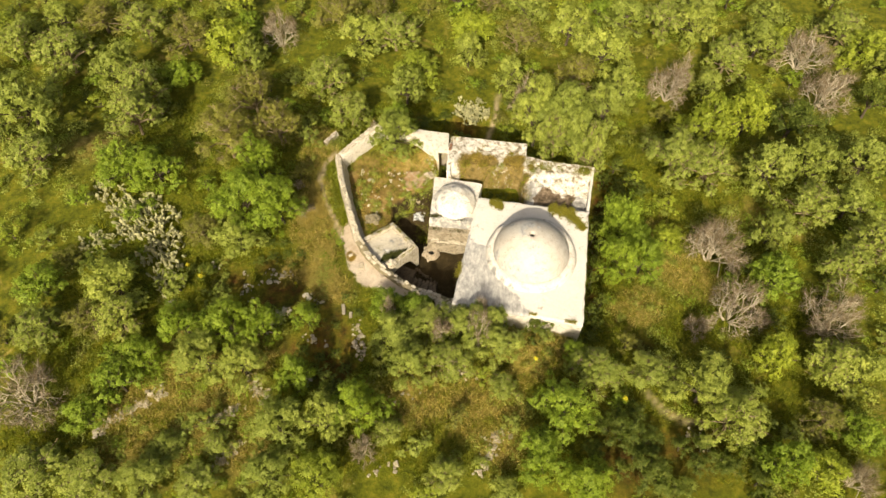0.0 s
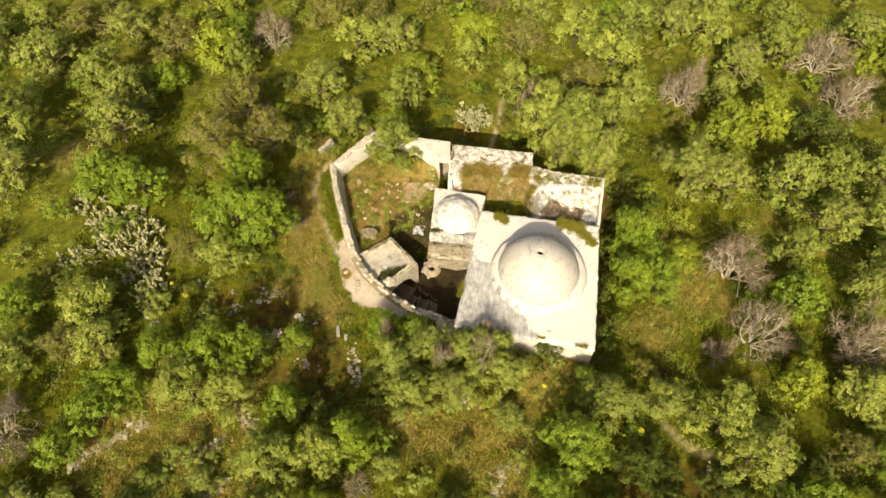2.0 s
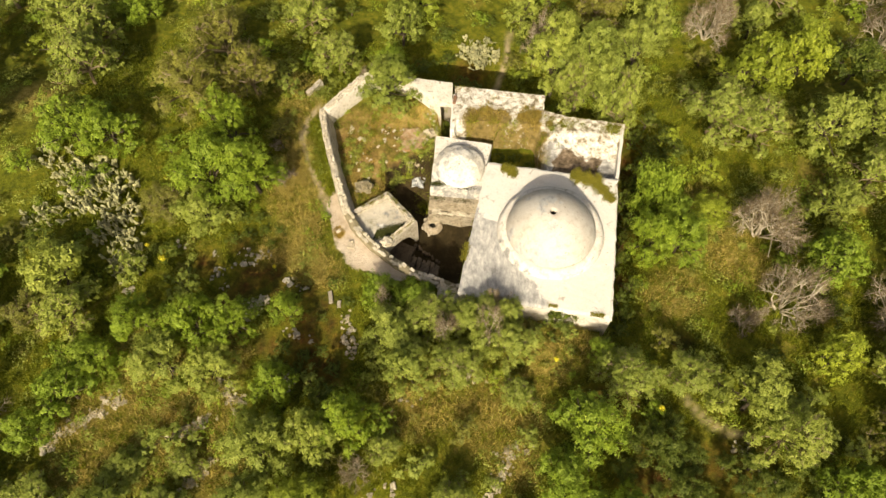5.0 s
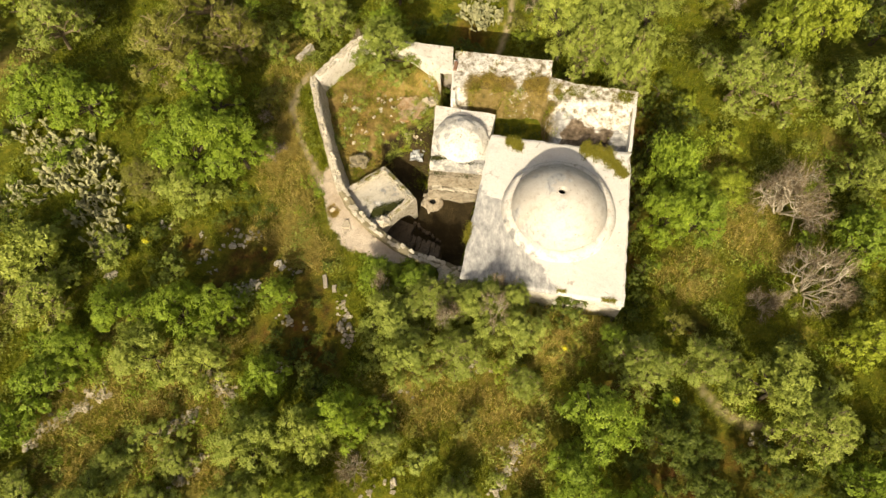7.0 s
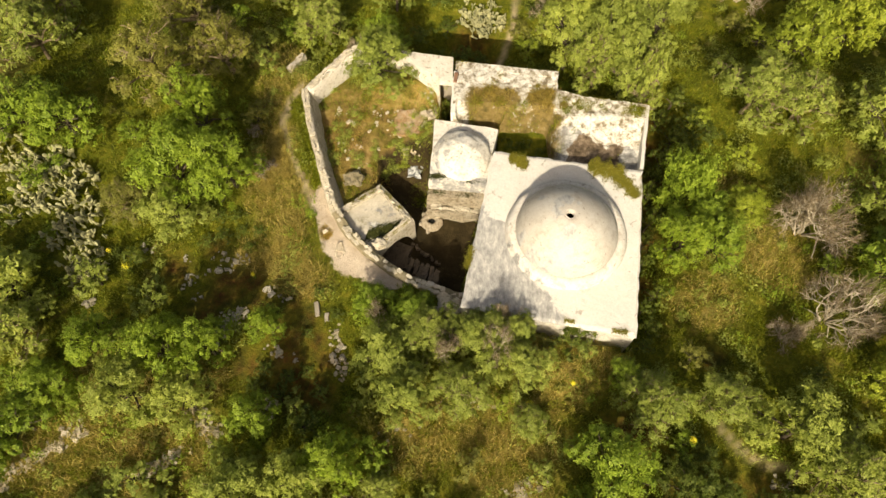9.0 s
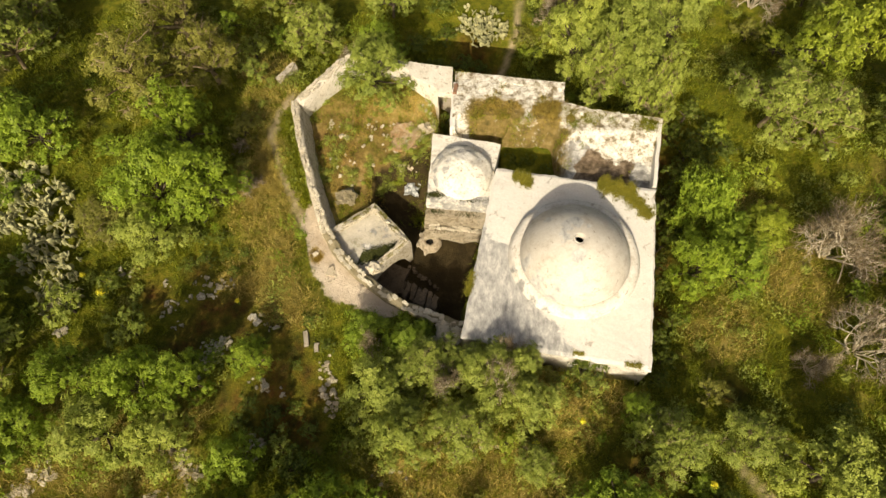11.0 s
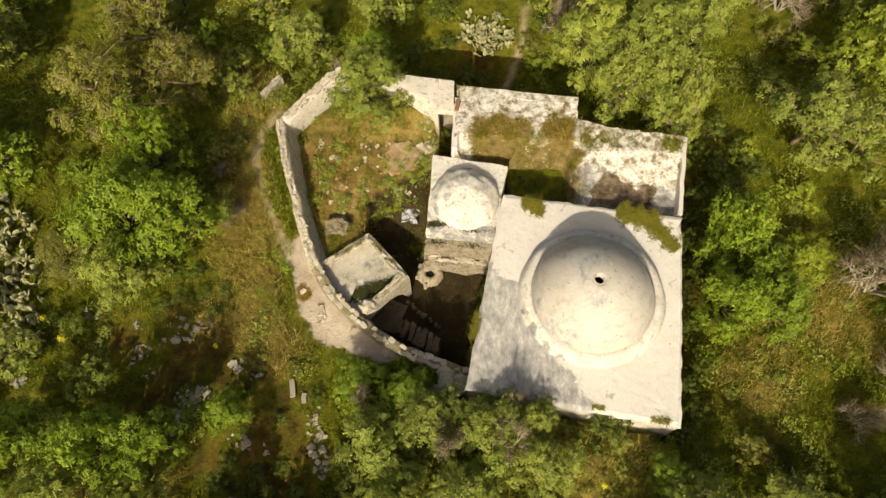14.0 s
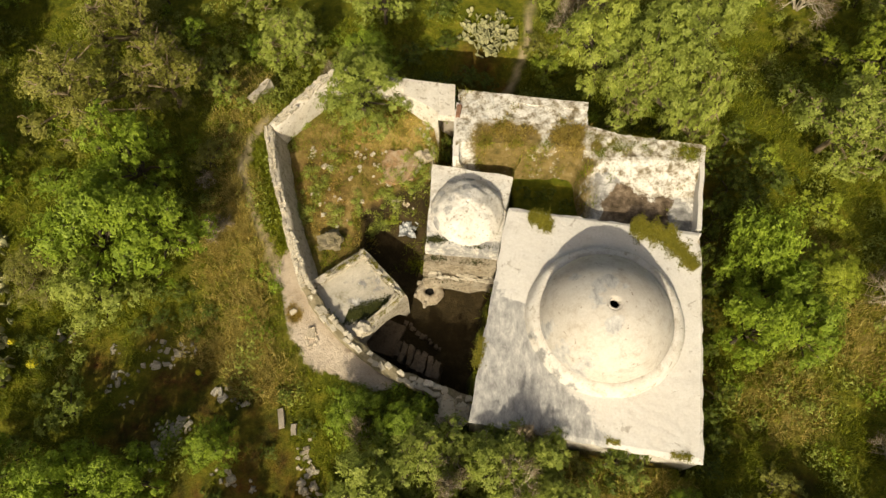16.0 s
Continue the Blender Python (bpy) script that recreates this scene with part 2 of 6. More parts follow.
def raw(name, verts, faces):
    mesh = bpy.data.meshes.new(name)
    mesh.from_pydata([tuple(v) for v in verts], [], faces)
    mesh.update()
    return mesh


def quads(name, v):
    """A mesh of loose polygons from an array of corners, shape (n, corners, 3)."""
    n, k = v.shape[:2]
    mesh = bpy.data.meshes.new(name)
    mesh.vertices.add(k * n)
    mesh.vertices.foreach_set("co", v.reshape(-1).astype(np.float32))
    mesh.loops.add(k * n)
    mesh.loops.foreach_set("vertex_index", np.arange(k * n, dtype=np.int32))
    mesh.polygons.add(n)
    mesh.polygons.foreach_set("loop_start", np.arange(0, k * n, k, dtype=np.int32))
    mesh.update(calc_edges=True)
    return mesh


def thing(name, x, y, z, label, category, group=""):
    ob = new(name)
    ob.location = (x, y, z)
    ob.empty_display_size = 0.2
    return tagged(ob, label, category, group)


def tubes(paths, sides=5):
    """Verts and faces of tapered tubes; each path is a list of (point, radius)."""
    verts, faces = [], []
    for path in paths:
        base = len(verts)
        for i, (p, r) in enumerate(path):
            a = Vector(path[max(i - 1, 0)][0])
            c = Vector(path[min(i + 1, len(path) - 1)][0])
            d = (c - a).normalized()
            s = d.cross(Vector((0.31, 0.95, 0.05))).normalized()
            u = d.cross(s)
            for k in range(sides):
                t = 2 * math.pi * k / sides
                verts.append(Vector(p) + (s * math.cos(t) + u * math.sin(t)) * r)
        for i in range(len(path) - 1):
            for k in range(sides):
                k2 = (k + 1) % sides
                faces.append((base + i * sides + k, base + i * sides + k2, base + (i + 1) * sides + k2, base + (i + 1) * sides + k))
        faces.append(tuple(base + (len(path) - 1) * sides + k for k in range(sides)))
    return verts, faces


def inside(poly, x, y):
    """Which of the places x, y (arrays) lie in a polygon."""
    x, y = np.asarray(x, float), np.asarray(y, float)
    hit = np.zeros(x.shape, bool)
    for (x0, y0), (x1, y1) in zip(poly, poly[1:] + poly[:1]):
        cross = (y0 > y) != (y1 > y)
        hit ^= cross & (x < (x1 - x0) * (y - y0) / (y1 - y0 + 1e-12) + x0)
    return hit


def line_distance(points, x, y):
    best = np.full(np.shape(x), 1e9)
    for (x0, y0), (x1, y1) in zip(points, points[1:]):
        dx, dy = x1 - x0, y1 - y0
        t = np.clip(((x - x0) * dx + (y - y0) * dy) / (dx * dx + dy * dy), 0, 1)
        best = np.minimum(best, np.hypot(x - x0 - t * dx, y - y0 - t * dy))
    return best


def waves(x, y):
    """Smooth uneven relief between about -1 and 1."""
    return (np.sin(x * 0.31 + 1.3) * np.cos(y * 0.27 - 0.4) + 0.6 * np.sin(x * 0.83 - y * 0.61 + 2.0)
            + 0.35 * np.sin(x * 1.9 + y * 1.4) + 0.2 * np.cos(3.1 * x - 2.3 * y)) / 1.6


# ---- plan ----
HALL = [(1.9, 28.37), (8.55, 27.4), (7.55, 19.75), (0.52, 20.92)]
SMALL = [(-0.8, 30.5), (2.17, 30.0), (1.6, 26.95), (-1.0, 27.2)]
KIOSK = [(-3.25, 27.3), (-1.62, 25.5), (-3.15, 23.95), (-5.1, 26.0)]
TERRACE = [(0.15, 33.4), (5.0, 32.8), (4.93, 31.75), (6.1, 31.4), (9.15, 30.97), (8.5, 27.52), (1.9, 28.5), (2.25, 30.05), (0.0, 30.42)]
COURT = [(-1.1, 27.1), (1.5, 26.7), (0.9, 24.3), (0.5, 21.3), (0.0, 21.8), (-1.7, 22.6), (-3.4, 23.9), (-4.9, 25.8), (-3.25, 27.25)]
RAMP = [(-3.4, 27.2), (-1.05, 27.1), (-0.8, 30.5), (-2.2, 30.0), (-3.6, 29.2)]
YARD = [(-7.1, 32.0), (-4.8, 34.6), (-1.9, 33.9), (0.1, 33.3), (0.0, 30.4), (-0.9, 30.4), (-1.0, 27.2), (-3.3, 27.3), (-5.1, 26.0), (-5.6, 27.0)]
SLOT = [(-0.75, 30.45), (-0.05, 30.4), (0.1, 33.4), (-0.65, 33.4)]
LEDGE = [(-6.5, 26.6), (-5.75, 24.3), (-5.05, 23.05), (-2.6, 22.2), (-1.6, 22.3), (-2.6, 23.2), (-3.8, 24.2), (-4.8, 25.3), (-5.4, 26.4), (-6.1, 27.6)]
APRON = [(-1.2, 27.4), (1.7, 27.1), (1.5, 26.4), (-1.2, 26.7)]
FLOOR = -1.35


def ground_z(x, y):
    """The height of the ground."""
    x, y = np.asarray(x, float), np.asarray(y, float)
    z = 0.42 - 0.018 * np.clip(y - 22, -40, 40) + 0.13 * waves(x, y)
    fall = np.clip((y - 33) / 5, 0, 1)
    # the last dip, along the east wall, is added to widen its shade
    z = z - 1.6 * fall * fall * (3 - 2 * fall) - 2.2 * np.exp(-((x - 1.6) / 4.6) ** 2 - ((y - 36.2) / 2.0) ** 2) - 2.1 * np.exp(-((x - 9.0 - 0.13 * (y - 24)) / 1.6) ** 2 - ((y - 27.0) / 6.2) ** 4)
    z = z + 0.7 * np.exp(-((x - 4.2) / 3.6) ** 4 - ((y - 18.9 + 0.16 * (x - 4.2)) / 1.2) ** 2)
    z = z - 0.9 * np.exp(-((x + 6.4) / 2.0) ** 2 - ((y - 17.6) / 1.2) ** 2)
    near = np.exp(-((x + 1) ** 2 + (y - 27) ** 2) / 120)
    z = z * (1 - 0.5 * near) + 0.5 * near * 0.25
    z = np.where(inside(YARD, x, y), 0.12 + 0.1 * waves(2 * x, 2 * y) + 0.75 * np.clip((y - 31.9) / 1.3, 0, 1) * np.clip((x + 5.0) / 1.5, 0, 1), z)
    ramp_z = np.clip(FLOOR + (y - 27.6) * 0.62, FLOOR, 0.1)
    z = np.where(inside(RAMP, x, y), ramp_z, z)
    z = np.where(inside(SLOT, x, y), -1.3, z)
    z = np.where(inside(COURT, x, y) | inside(SMALL, x, y) | inside(APRON, x, y), FLOOR, z)
    return np.where(inside(HALL, x, y), FLOOR, z)


def gz(x, y):
    return float(ground_z(np.array([x]), np.array([y]))[0])


def spread(fine, step, reach):
    a, b2 = fine
    mid_part = np.arange(a, b2 + step / 2, step)
    out = [step]
    while sum(out) < reach:
        out.append(out[-1] * 1.35)
    far = np.cumsum(out)
    return np.concatenate([a - far[::-1], mid_part, b2 + far])


def mask(points, x, y):
    """Soft round patches, each (x, y, radius)."""
    m = np.zeros(x.shape)
    for px, py, pr in points:
        m = np.maximum(m, np.exp(-((x - px) ** 2 + (y - py) ** 2) / (pr * pr)))
    return m


DRY_WEST = [(-12.6, 13.6, 1.3), (-9.4, 12.6, 1.2), (-15.4, 13.0, 1.2), (-11.6, 16.0, 0.9), (-7.9, 25.9, 0.9), (-8.2, 28.2, 0.8), (-8.6, 30.4, 0.7), (-8.9, 31.8, 0.7), (-7.5, 23.8, 0.8), (-8.6, 26.3, 0.7), 
    (-10.4, 18.2, 1.2), (-14.5, 16.1, 1.6), (-10.8, 15.3, 1.6), (-8.0, 27.0, 1.3), (-7.6, 25.2, 1.1), (-8.4, 29.0, 1.0), (-13.7, 17.7, 1.8),
    (-12.4, 15.6, 1.3), (-24.3, 33.7, 1.5), (-9.1, 35.2, 1.3), (-8.6, 33.2, 1.1), (-16.0, 15.0, 1.3), (-14.7, 17.0, 1.0), (-10.8, 15.4, 1.0),
    (-8.4, 24.0, 1.0), (-5.9, 22.4, 0.7), (-6.6, 23.2, 0.8)
]
DRY_EAST = [(3.4, 19.6, 0.6), (4.4, 19.4, 0.6), (5.4, 19.2, 0.6), (6.4, 19.0, 0.6), (7.2, 18.8, 0.5), 
    (2.4, 15.7, 1.8), (4.6, 18.4, 1.3), (11.1, 22.0, 1.2), (12.5, 25.1, 1.2), (19.6, 28.7, 1.4), (-1.1, 16.2, 1.5), (-2.6, 30.9, 1.0),
    (-5.2, 30.6, 1.2), (-4.2, 29.2, 1.1), (-3.2, 31.8, 0.9), (-1.6, 31.9, 0.7), (6.0, 18.9, 1.0), (-5.2, 30.4, 0.8),
    (-4.9, 29.2, 0.8), (-3.7, 32.3, 0.7), (-2.0, 31.7, 0.8), (3.2, 13.6, 1.0), (14.5, 24.0, 1.4), (13.0, 27.0, 1.0), (-4.2, 31.2, 1.1),
    (-3.0, 32.4, 0.7), (-5.6, 31.2, 0.7), (-1.2, 32.6, 0.6)
]
DRY = DRY_WEST + DRY_EAST
RED_WEST = [
    (-10.4, 20.9, 0.9), (-9.9, 21.6, 0.8), (-8.7, 22.4, 0.9), (-9.6, 22.3, 0.9), (-10.9, 20.3, 0.7), (-7.6, 20.6, 0.9), (-12.0, 22.9, 0.8), (-6.6, 19.8, 0.8),
    (-8.3, 18.7, 0.7), (-10.6, 24.1, 0.6), (-6.0, 20.7, 0.7), (-5.5, 19.7, 0.6), (-6.6, 21.6, 0.6), (-5.0, 18.9, 0.6), (-8.0, 21.4, 0.7)
]
# red earth, and three spots north of the terrace that paint its shade
RED_SHADE_EAST = [(-5.5, 17.7, 0.9), (-6.9, 17.6, 0.9), (-6.2, 18.2, 0.8), (9.9, 28.6, 0.7), (9.9, 30.6, 0.8), (10.2, 32.0, 0.7), 
    (-5.7, 30.9, 0.6), (-5.3, 29.5, 0.6), (-4.3, 30.1, 0.5), (-2.7, 29.7, 0.5), (-3.4, 31.4, 0.5), (1.0, 37.8, 1.2), (0.4, 36.4, 0.9),
    (2.2, 36.6, 0.7), (9.2, 25.5, 0.8), (9.5, 27.5, 0.8), (8.8, 23.0, 0.7), (-5.3, 30.2, 0.5), (-2.3, 31.0, 0.5), (-6.6, 18.9, 0.9),
    (9.9, 30.2, 0.5), (11.0, 19.4, 0.6), (9.6, 13.2, 2.2), (12.6, 13.6, 1.6), (7.4, 16.2, 1.2)
]
RED = RED_WEST + RED_SHADE_EAST
WEST_PATH = [(-6.3, 26.1), (-6.8, 27.4), (-7.6, 28.8), (-8.3, 30.8), (-8.1, 32.1), (-7.6, 33.1)]
NORTH_PATH = [(1.57, 35.0), (2.72, 37.2), (3.27, 38.7), (3.52, 41.0)]
SOUTH_PATH = [(10.8, 16.6), (11.5, 15.65), (12.2, 15.25), (13.4, 14.95)]


def build_ground():
    xs, ys = spread((-38, 36), 0.26, 1800), spread((6, 54), 0.26, 1800)
    gx, gy = np.meshgrid(xs, ys)
    z = ground_z(gx, gy)
    rough = 0.05 * np.sin(5.3 * gx + 2.1 * np.sin(3.7 * gy)) * np.cos(4.9 * gy + 1.7 * np.sin(4.1 * gx))
    z = z + np.where(inside(COURT, gx, gy) | inside(HALL, gx, gy), 0.15, 0.9) * rough
    nx, ny = len(xs), len(ys)
    v = np.stack([gx, gy, z], -1).reshape(-1, 3)
    i = (np.arange(ny - 1)[:, None] * nx + np.arange(nx - 1)[None, :]).reshape(-1)
    f = np.stack([i, i + 1, i + nx + 1, i + nx], -1)
    mesh = bpy.data.meshes.new("ground")
    mesh.vertices.add(len(v))
    mesh.vertices.foreach_set("co", v.reshape(-1).astype(np.float32))
    mesh.loops.add(4 * len(f))
    mesh.loops.foreach_set("vertex_index", f.reshape(-1).astype(np.int32))
    mesh.polygons.add(len(f))
    mesh.polygons.foreach_set("loop_start", np.arange(0, 4 * len(f), 4, dtype=np.int32))
    mesh.update(calc_edges=True)
    mesh.polygons.foreach_set("use_smooth", np.ones(len(f), bool))
    wob = 0.5 + 0.5 * np.sin(4.1 * gx + 2 * np.sin(2.7 * gy)) * np.cos(3.7 * gy + 2 * np.sin(3.3 * gx))
    path = np.exp(-(line_distance(WEST_PATH, gx, gy) / 0.17) ** 2)
    path = np.maximum(path, np.exp(-(line_distance(NORTH_PATH, gx, gy) / 0.13) ** 2))
    path = np.maximum(path, 0.6 * np.exp(-(line_distance(SOUTH_PATH, gx, gy) / 0.14) ** 2))
    # where the ground takes the court's shaded colour
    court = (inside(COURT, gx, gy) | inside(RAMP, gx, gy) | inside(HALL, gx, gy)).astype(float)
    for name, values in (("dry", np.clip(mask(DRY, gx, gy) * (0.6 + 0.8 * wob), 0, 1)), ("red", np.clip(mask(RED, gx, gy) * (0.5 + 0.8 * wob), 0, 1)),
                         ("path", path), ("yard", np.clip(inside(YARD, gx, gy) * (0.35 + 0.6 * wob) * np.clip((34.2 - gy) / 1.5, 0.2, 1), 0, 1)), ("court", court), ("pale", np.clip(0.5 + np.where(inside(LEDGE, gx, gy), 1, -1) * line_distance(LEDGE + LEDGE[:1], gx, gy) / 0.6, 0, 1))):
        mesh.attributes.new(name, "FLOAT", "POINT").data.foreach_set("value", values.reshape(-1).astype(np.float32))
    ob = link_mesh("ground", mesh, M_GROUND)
    tagged(ob, "uneven grassy ground with dry earth, paths and sunken court", "ground", kind="structure")


build_ground()


# ---- the shrine ----
def prism(bm, poly, z0, z1, inset=0.0):
    """A solid from a polygon; the foot may stand out by inset."""
    cx = sum(p[0] for p in poly) / len(poly)
    cy = sum(p[1] for p in poly) / len(poly)
    lo, hi = [], []
    for x, y in poly:
        d = Vector((x - cx, y - cy)).normalized() * inset
        lo.append(bm.verts.new((x + d.x, y + d.y, z0)))
        hi.append(bm.verts.new((x, y, z1)))
    n = len(poly)
    bm.faces.new(hi)
    bm.faces.new(lo[::-1])
    for i in range(n):
        bm.faces.new((lo[i], lo[(i + 1) % n], hi[(i + 1) % n], hi[i]))


def rough_up(bm, cuts, size, seed=0.0):
    """Cut a solid finer and shake its faces a little, so that no edge is ruler-straight."""
    bmesh.ops.subdivide_edges(bm, edges=bm.edges[:], cuts=cuts, use_grid_fill=True)
    for v in bm.verts:
        p = v.co * 1.7 + Vector((seed, seed, seed))
        v.co += Vector((noise.noise(p), noise.noise(p + Vector((9, 0, 0))), 0.6 * noise.noise(p + Vector((0, 9, 0))))) * size
        p = p * 3.7
        v.co += Vector((noise.noise(p), noise.noise(p + Vector((9, 0, 0))), 0.5 * noise.noise(p + Vector((0, 9, 0))))) * size * 0.5


def wall_between(a, c, thick, z0, z1, foot=0.0):
    """The outline of a straight wall whose outer face runs from a to c (inside on the right hand)."""
    d = (Vector(c) - Vector(a)).normalized()
    n = Vector((d.y, -d.x)) * thick
    return [tuple(a), tuple(c), tuple(Vector(c) + n), tuple(Vector(a) + n)]


def square_point(poly, c, t):
    """Where the ray at angle t from c leaves the polygon."""
    d = Vector((math.cos(t), math.sin(t)))
    best = 1e9
    for (x0, y0), (x1, y1) in zip(poly, poly[1:] + poly[:1]):
        ex, ey = x1 - x0, y1 - y0
        den = d.x * ey - d.y * ex
        if abs(den) < 1e-9:
            continue
        s = ((x0 - c[0]) * ey - (y0 - c[1]) * ex) / den
        u = ((x0 - c[0]) * d.y - (y0 - c[1]) * d.x) / den
        if s > 0 and -1e-6 <= u <= 1 + 1e-6:
            best = min(best, s)
    return best


def revolve(name, profile, centre, material, parent, seg=96, wobble=0.012, label="", lean=(0.0, 0.0), over=(0.0, 1.0)):
    """A body turned round an upright axis from a profile of (radius, z); lean shifts it sideways between the two heights of over."""
    verts, faces = [], []
    for r, z in profile:
        f = min(max((z - over[0]) / (over[1] - over[0]), 0.0), 1.0)
        for k in range(seg):
            t = 2 * math.pi * k / seg
            p = Vector((math.cos(t) * r, math.sin(t) * r, z))
            w = 1 + wobble * noise.noise(p * 1.3) + 0.4 * wobble * noise.noise(p * 5.1)
            verts.append((centre[0] + lean[0] * f + p.x * w, centre[1] + lean[1] * f + p.y * w, z + wobble * noise.noise(p * 2.3)))
    for i in range(len(profile) - 1):
        for k in range(seg):
            k2 = (k + 1) % seg
            faces.append((i * seg + k, i * seg + k2, (i + 1) * seg + k2, (i + 1) * seg + k))
    return link_mesh(name, raw(name, verts, faces), material, parent, label, smooth=True)


def roof_with_hole(name, poly, centre, hole, z, thick, material, parent):
    """A roof slab, open in a circle under its dome, with a worn uneven edge."""
    seg, rings = 128, 14
    angles = sorted([2 * math.pi * k / seg for k in range(seg)] + [math.atan2(y - centre[1], x - centre[0]) % (2 * math.pi) for x, y in poly])
    verts, faces, n = [], [], len(angles)
    for j in range(rings + 1):
        for t in angles:
            far = square_point(poly, centre, t)
            r = hole + (far - hole) * j / rings
            x, y = centre[0] + math.cos(t) * r, centre[1] + math.sin(t) * r
            p = Vector((x, y, 0))
            if j == rings:
                x += 0.05 * noise.noise(p * 2.1) + 0.03 * noise.noise(p * 7.0)
                y += 0.05 * noise.noise(p * 2.4 + Vector((5, 5, 5))) + 0.03 * noise.noise(p * 6.0)
            verts.append((x, y, z + 0.03 * noise.noise(p * 0.9) + 0.012 * noise.noise(p * 4.0) - 0.05 * (j == rings)))
    for k in range(n):
        x, y, zz = verts[rings * n + k]
        verts.append((x, y, z - thick))
    for k in range(n):
        x, y, zz = verts[k]
        verts.append((x, y, z - thick))
    for j in range(rings + 1):
        for k in range(n):
            k2 = (k + 1) % n
            faces.append((j * n + k, (j + 1) * n + k, (j + 1) * n + k2, j * n + k2))
    for k in range(n):
        k2 = (k + 1) % n
        faces.append(((rings + 1) * n + k, (rings + 2) * n + k, (rings + 2) * n + k2, (rings + 1) * n + k2))
        faces.append(((rings + 2) * n + k, k, k2, (rings + 2) * n + k2))
    return link_mesh(name, raw(name, verts, faces), material, parent, smooth=False)


DOME_AT = (4.95, 24.25)
DOME_LEAN = (-0.17, -0.24)


def dome_profile(foot, rise, z, thick, hole):
    """Outer curve from foot to apex, then the inner curve down again."""
    out = []
    for k in range(25):
        a = (math.pi / 2) * k / 24
        q = math.cos(a)
        if foot * q > hole:
            out.append((foot * q, z + rise * (0.55 * math.sin(a) + 0.45 * (1 - q ** 2.3))))
    top = z + rise
    out += [(hole + 0.02, top - 0.01), (hole, top - thick)]
    for k in range(12, -1, -1):
        a = (math.pi / 2) * k / 13
        out.append(((foot - thick) * math.cos(a), z + (rise - thick) * math.sin(a)))
    return out


def lichen(ob, spots, most):
    """Marks where dark lichen grows on a dome, in soft patches given in the plan."""
    co = np.zeros(len(ob.data.vertices) * 3, np.float32)
    ob.data.vertices.foreach_get("co", co)
    x, y = co[0::3].astype(float) + ob.location.x, co[1::3].astype(float) + ob.location.y
    ob.data.attributes.new("grime_shade", "FLOAT", "POINT").data.foreach_set("value", (most * mask(spots, x, y)).astype(np.float32))


def build_hall():
    hall = thing("domed_shrine", 0, 0, 0, "square whitewashed stone shrine with a large plastered dome", "shrine")
    names = list(zip(HALL, HALL[1:] + HALL[:1]))
    for i, (a, c) in enumerate(names):
        d = (Vector(c) - Vector(a)).normalized()
        n = Vector((d.y, -d.x))
        a2 = Vector(a) + d * (0.7 if i % 2 else 0.04) + n * 0.05
        c2 = Vector(c) - d * (0.7 if i % 2 else 0.04) + n * 0.05
        bm = bmesh.new()
        prism(bm, wall_between(a2, c2, 0.62, 0, 0), FLOOR - 1.4, 1.74, 0.0)
        rough_up(bm, 5, 0.035, i * 3.1)
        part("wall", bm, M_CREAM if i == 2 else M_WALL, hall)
    rim = HALL[:1] + [(8.18, 27.47), (8.56, 27.42), (8.53, 27.13), (8.36, 27.1), (8.45, 26.7)] + HALL[2:]
    roof = roof_with_hole("roof", rim, DOME_AT, 2.15, 1.9, 0.16, M_ROOF, hall)
    co = np.zeros(len(roof.data.vertices) * 3, np.float32)
    roof.data.vertices.foreach_get("co", co)
    x, y = co[0::3].astype(float), co[1::3].astype(float)
    # grey stains in the south-west; the southern part also paints dappled tree shade
    edge = np.interp(y, [19.5, 20.4, 21.4, 22.4, 23.6, 24.7, 24.95, 26.6, 28.0], [4.9, 4.5, 4.1, 3.5, 2.9, 2.5, 1.5, 1.25, 1.0]) + 0.2 * np.sin(3.1 * y) + 0.1 * np.sin(7.3 * y + 2 * x)
    grime_shade = np.clip(0.5 + (edge - x) / 0.8, 0, 1)
    roof.data.attributes.new("grime_shade", "FLOAT", "POINT").data.foreach_set("value", grime_shade.astype(np.float32))
    ring = revolve("dome_ring", [(2.0, 1.80), (2.6, 1.80), (2.57, 1.92), (2.51, 2.06), (2.47, 2.18), (2.41, 2.27), (2.32, 2.32), (2.1, 2.36), (2.0, 1.80)], DOME_AT, M_RING, hall, 128, 0.02)
    lichen(ring, [(2.5, 23.6, 0.25), (2.8, 22.95, 0.25), (3.2, 22.4, 0.25), (3.75, 22.0, 0.2)], 0.62)
    dome = revolve("dome", dome_profile(2.15, 1.9, 2.29, 0.3, 0.15), DOME_AT, M_DOME, hall, 128, 0.015, "sand-coloured plastered dome with a round opening", DOME_LEAN, (2.0, 4.19))
    top = (DOME_AT[0] + DOME_LEAN[0], DOME_AT[1] + DOME_LEAN[1])
    revolve("opening_rim", [(0.145, 4.02), (0.21, 4.02), (0.21, 4.165), (0.185, 4.185), (0.155, 4.18), (0.145, 4.02)], top, M_DOME, dome, 24, 0.04, "worn rim of the round opening")
    lichen(dome, [(4.4, 24.6, 0.3), (4.75, 24.75, 0.3), (5.2, 24.55, 0.2), (4.3, 24.1, 0.25), (2.85, 23.6, 0.3), (3.3, 22.8, 0.35), (3.9, 22.4, 0.3), (3.75, 25.1, 0.2), (4.7, 23.4, 0.3)], 0.7)
    return hall


RIMS = []


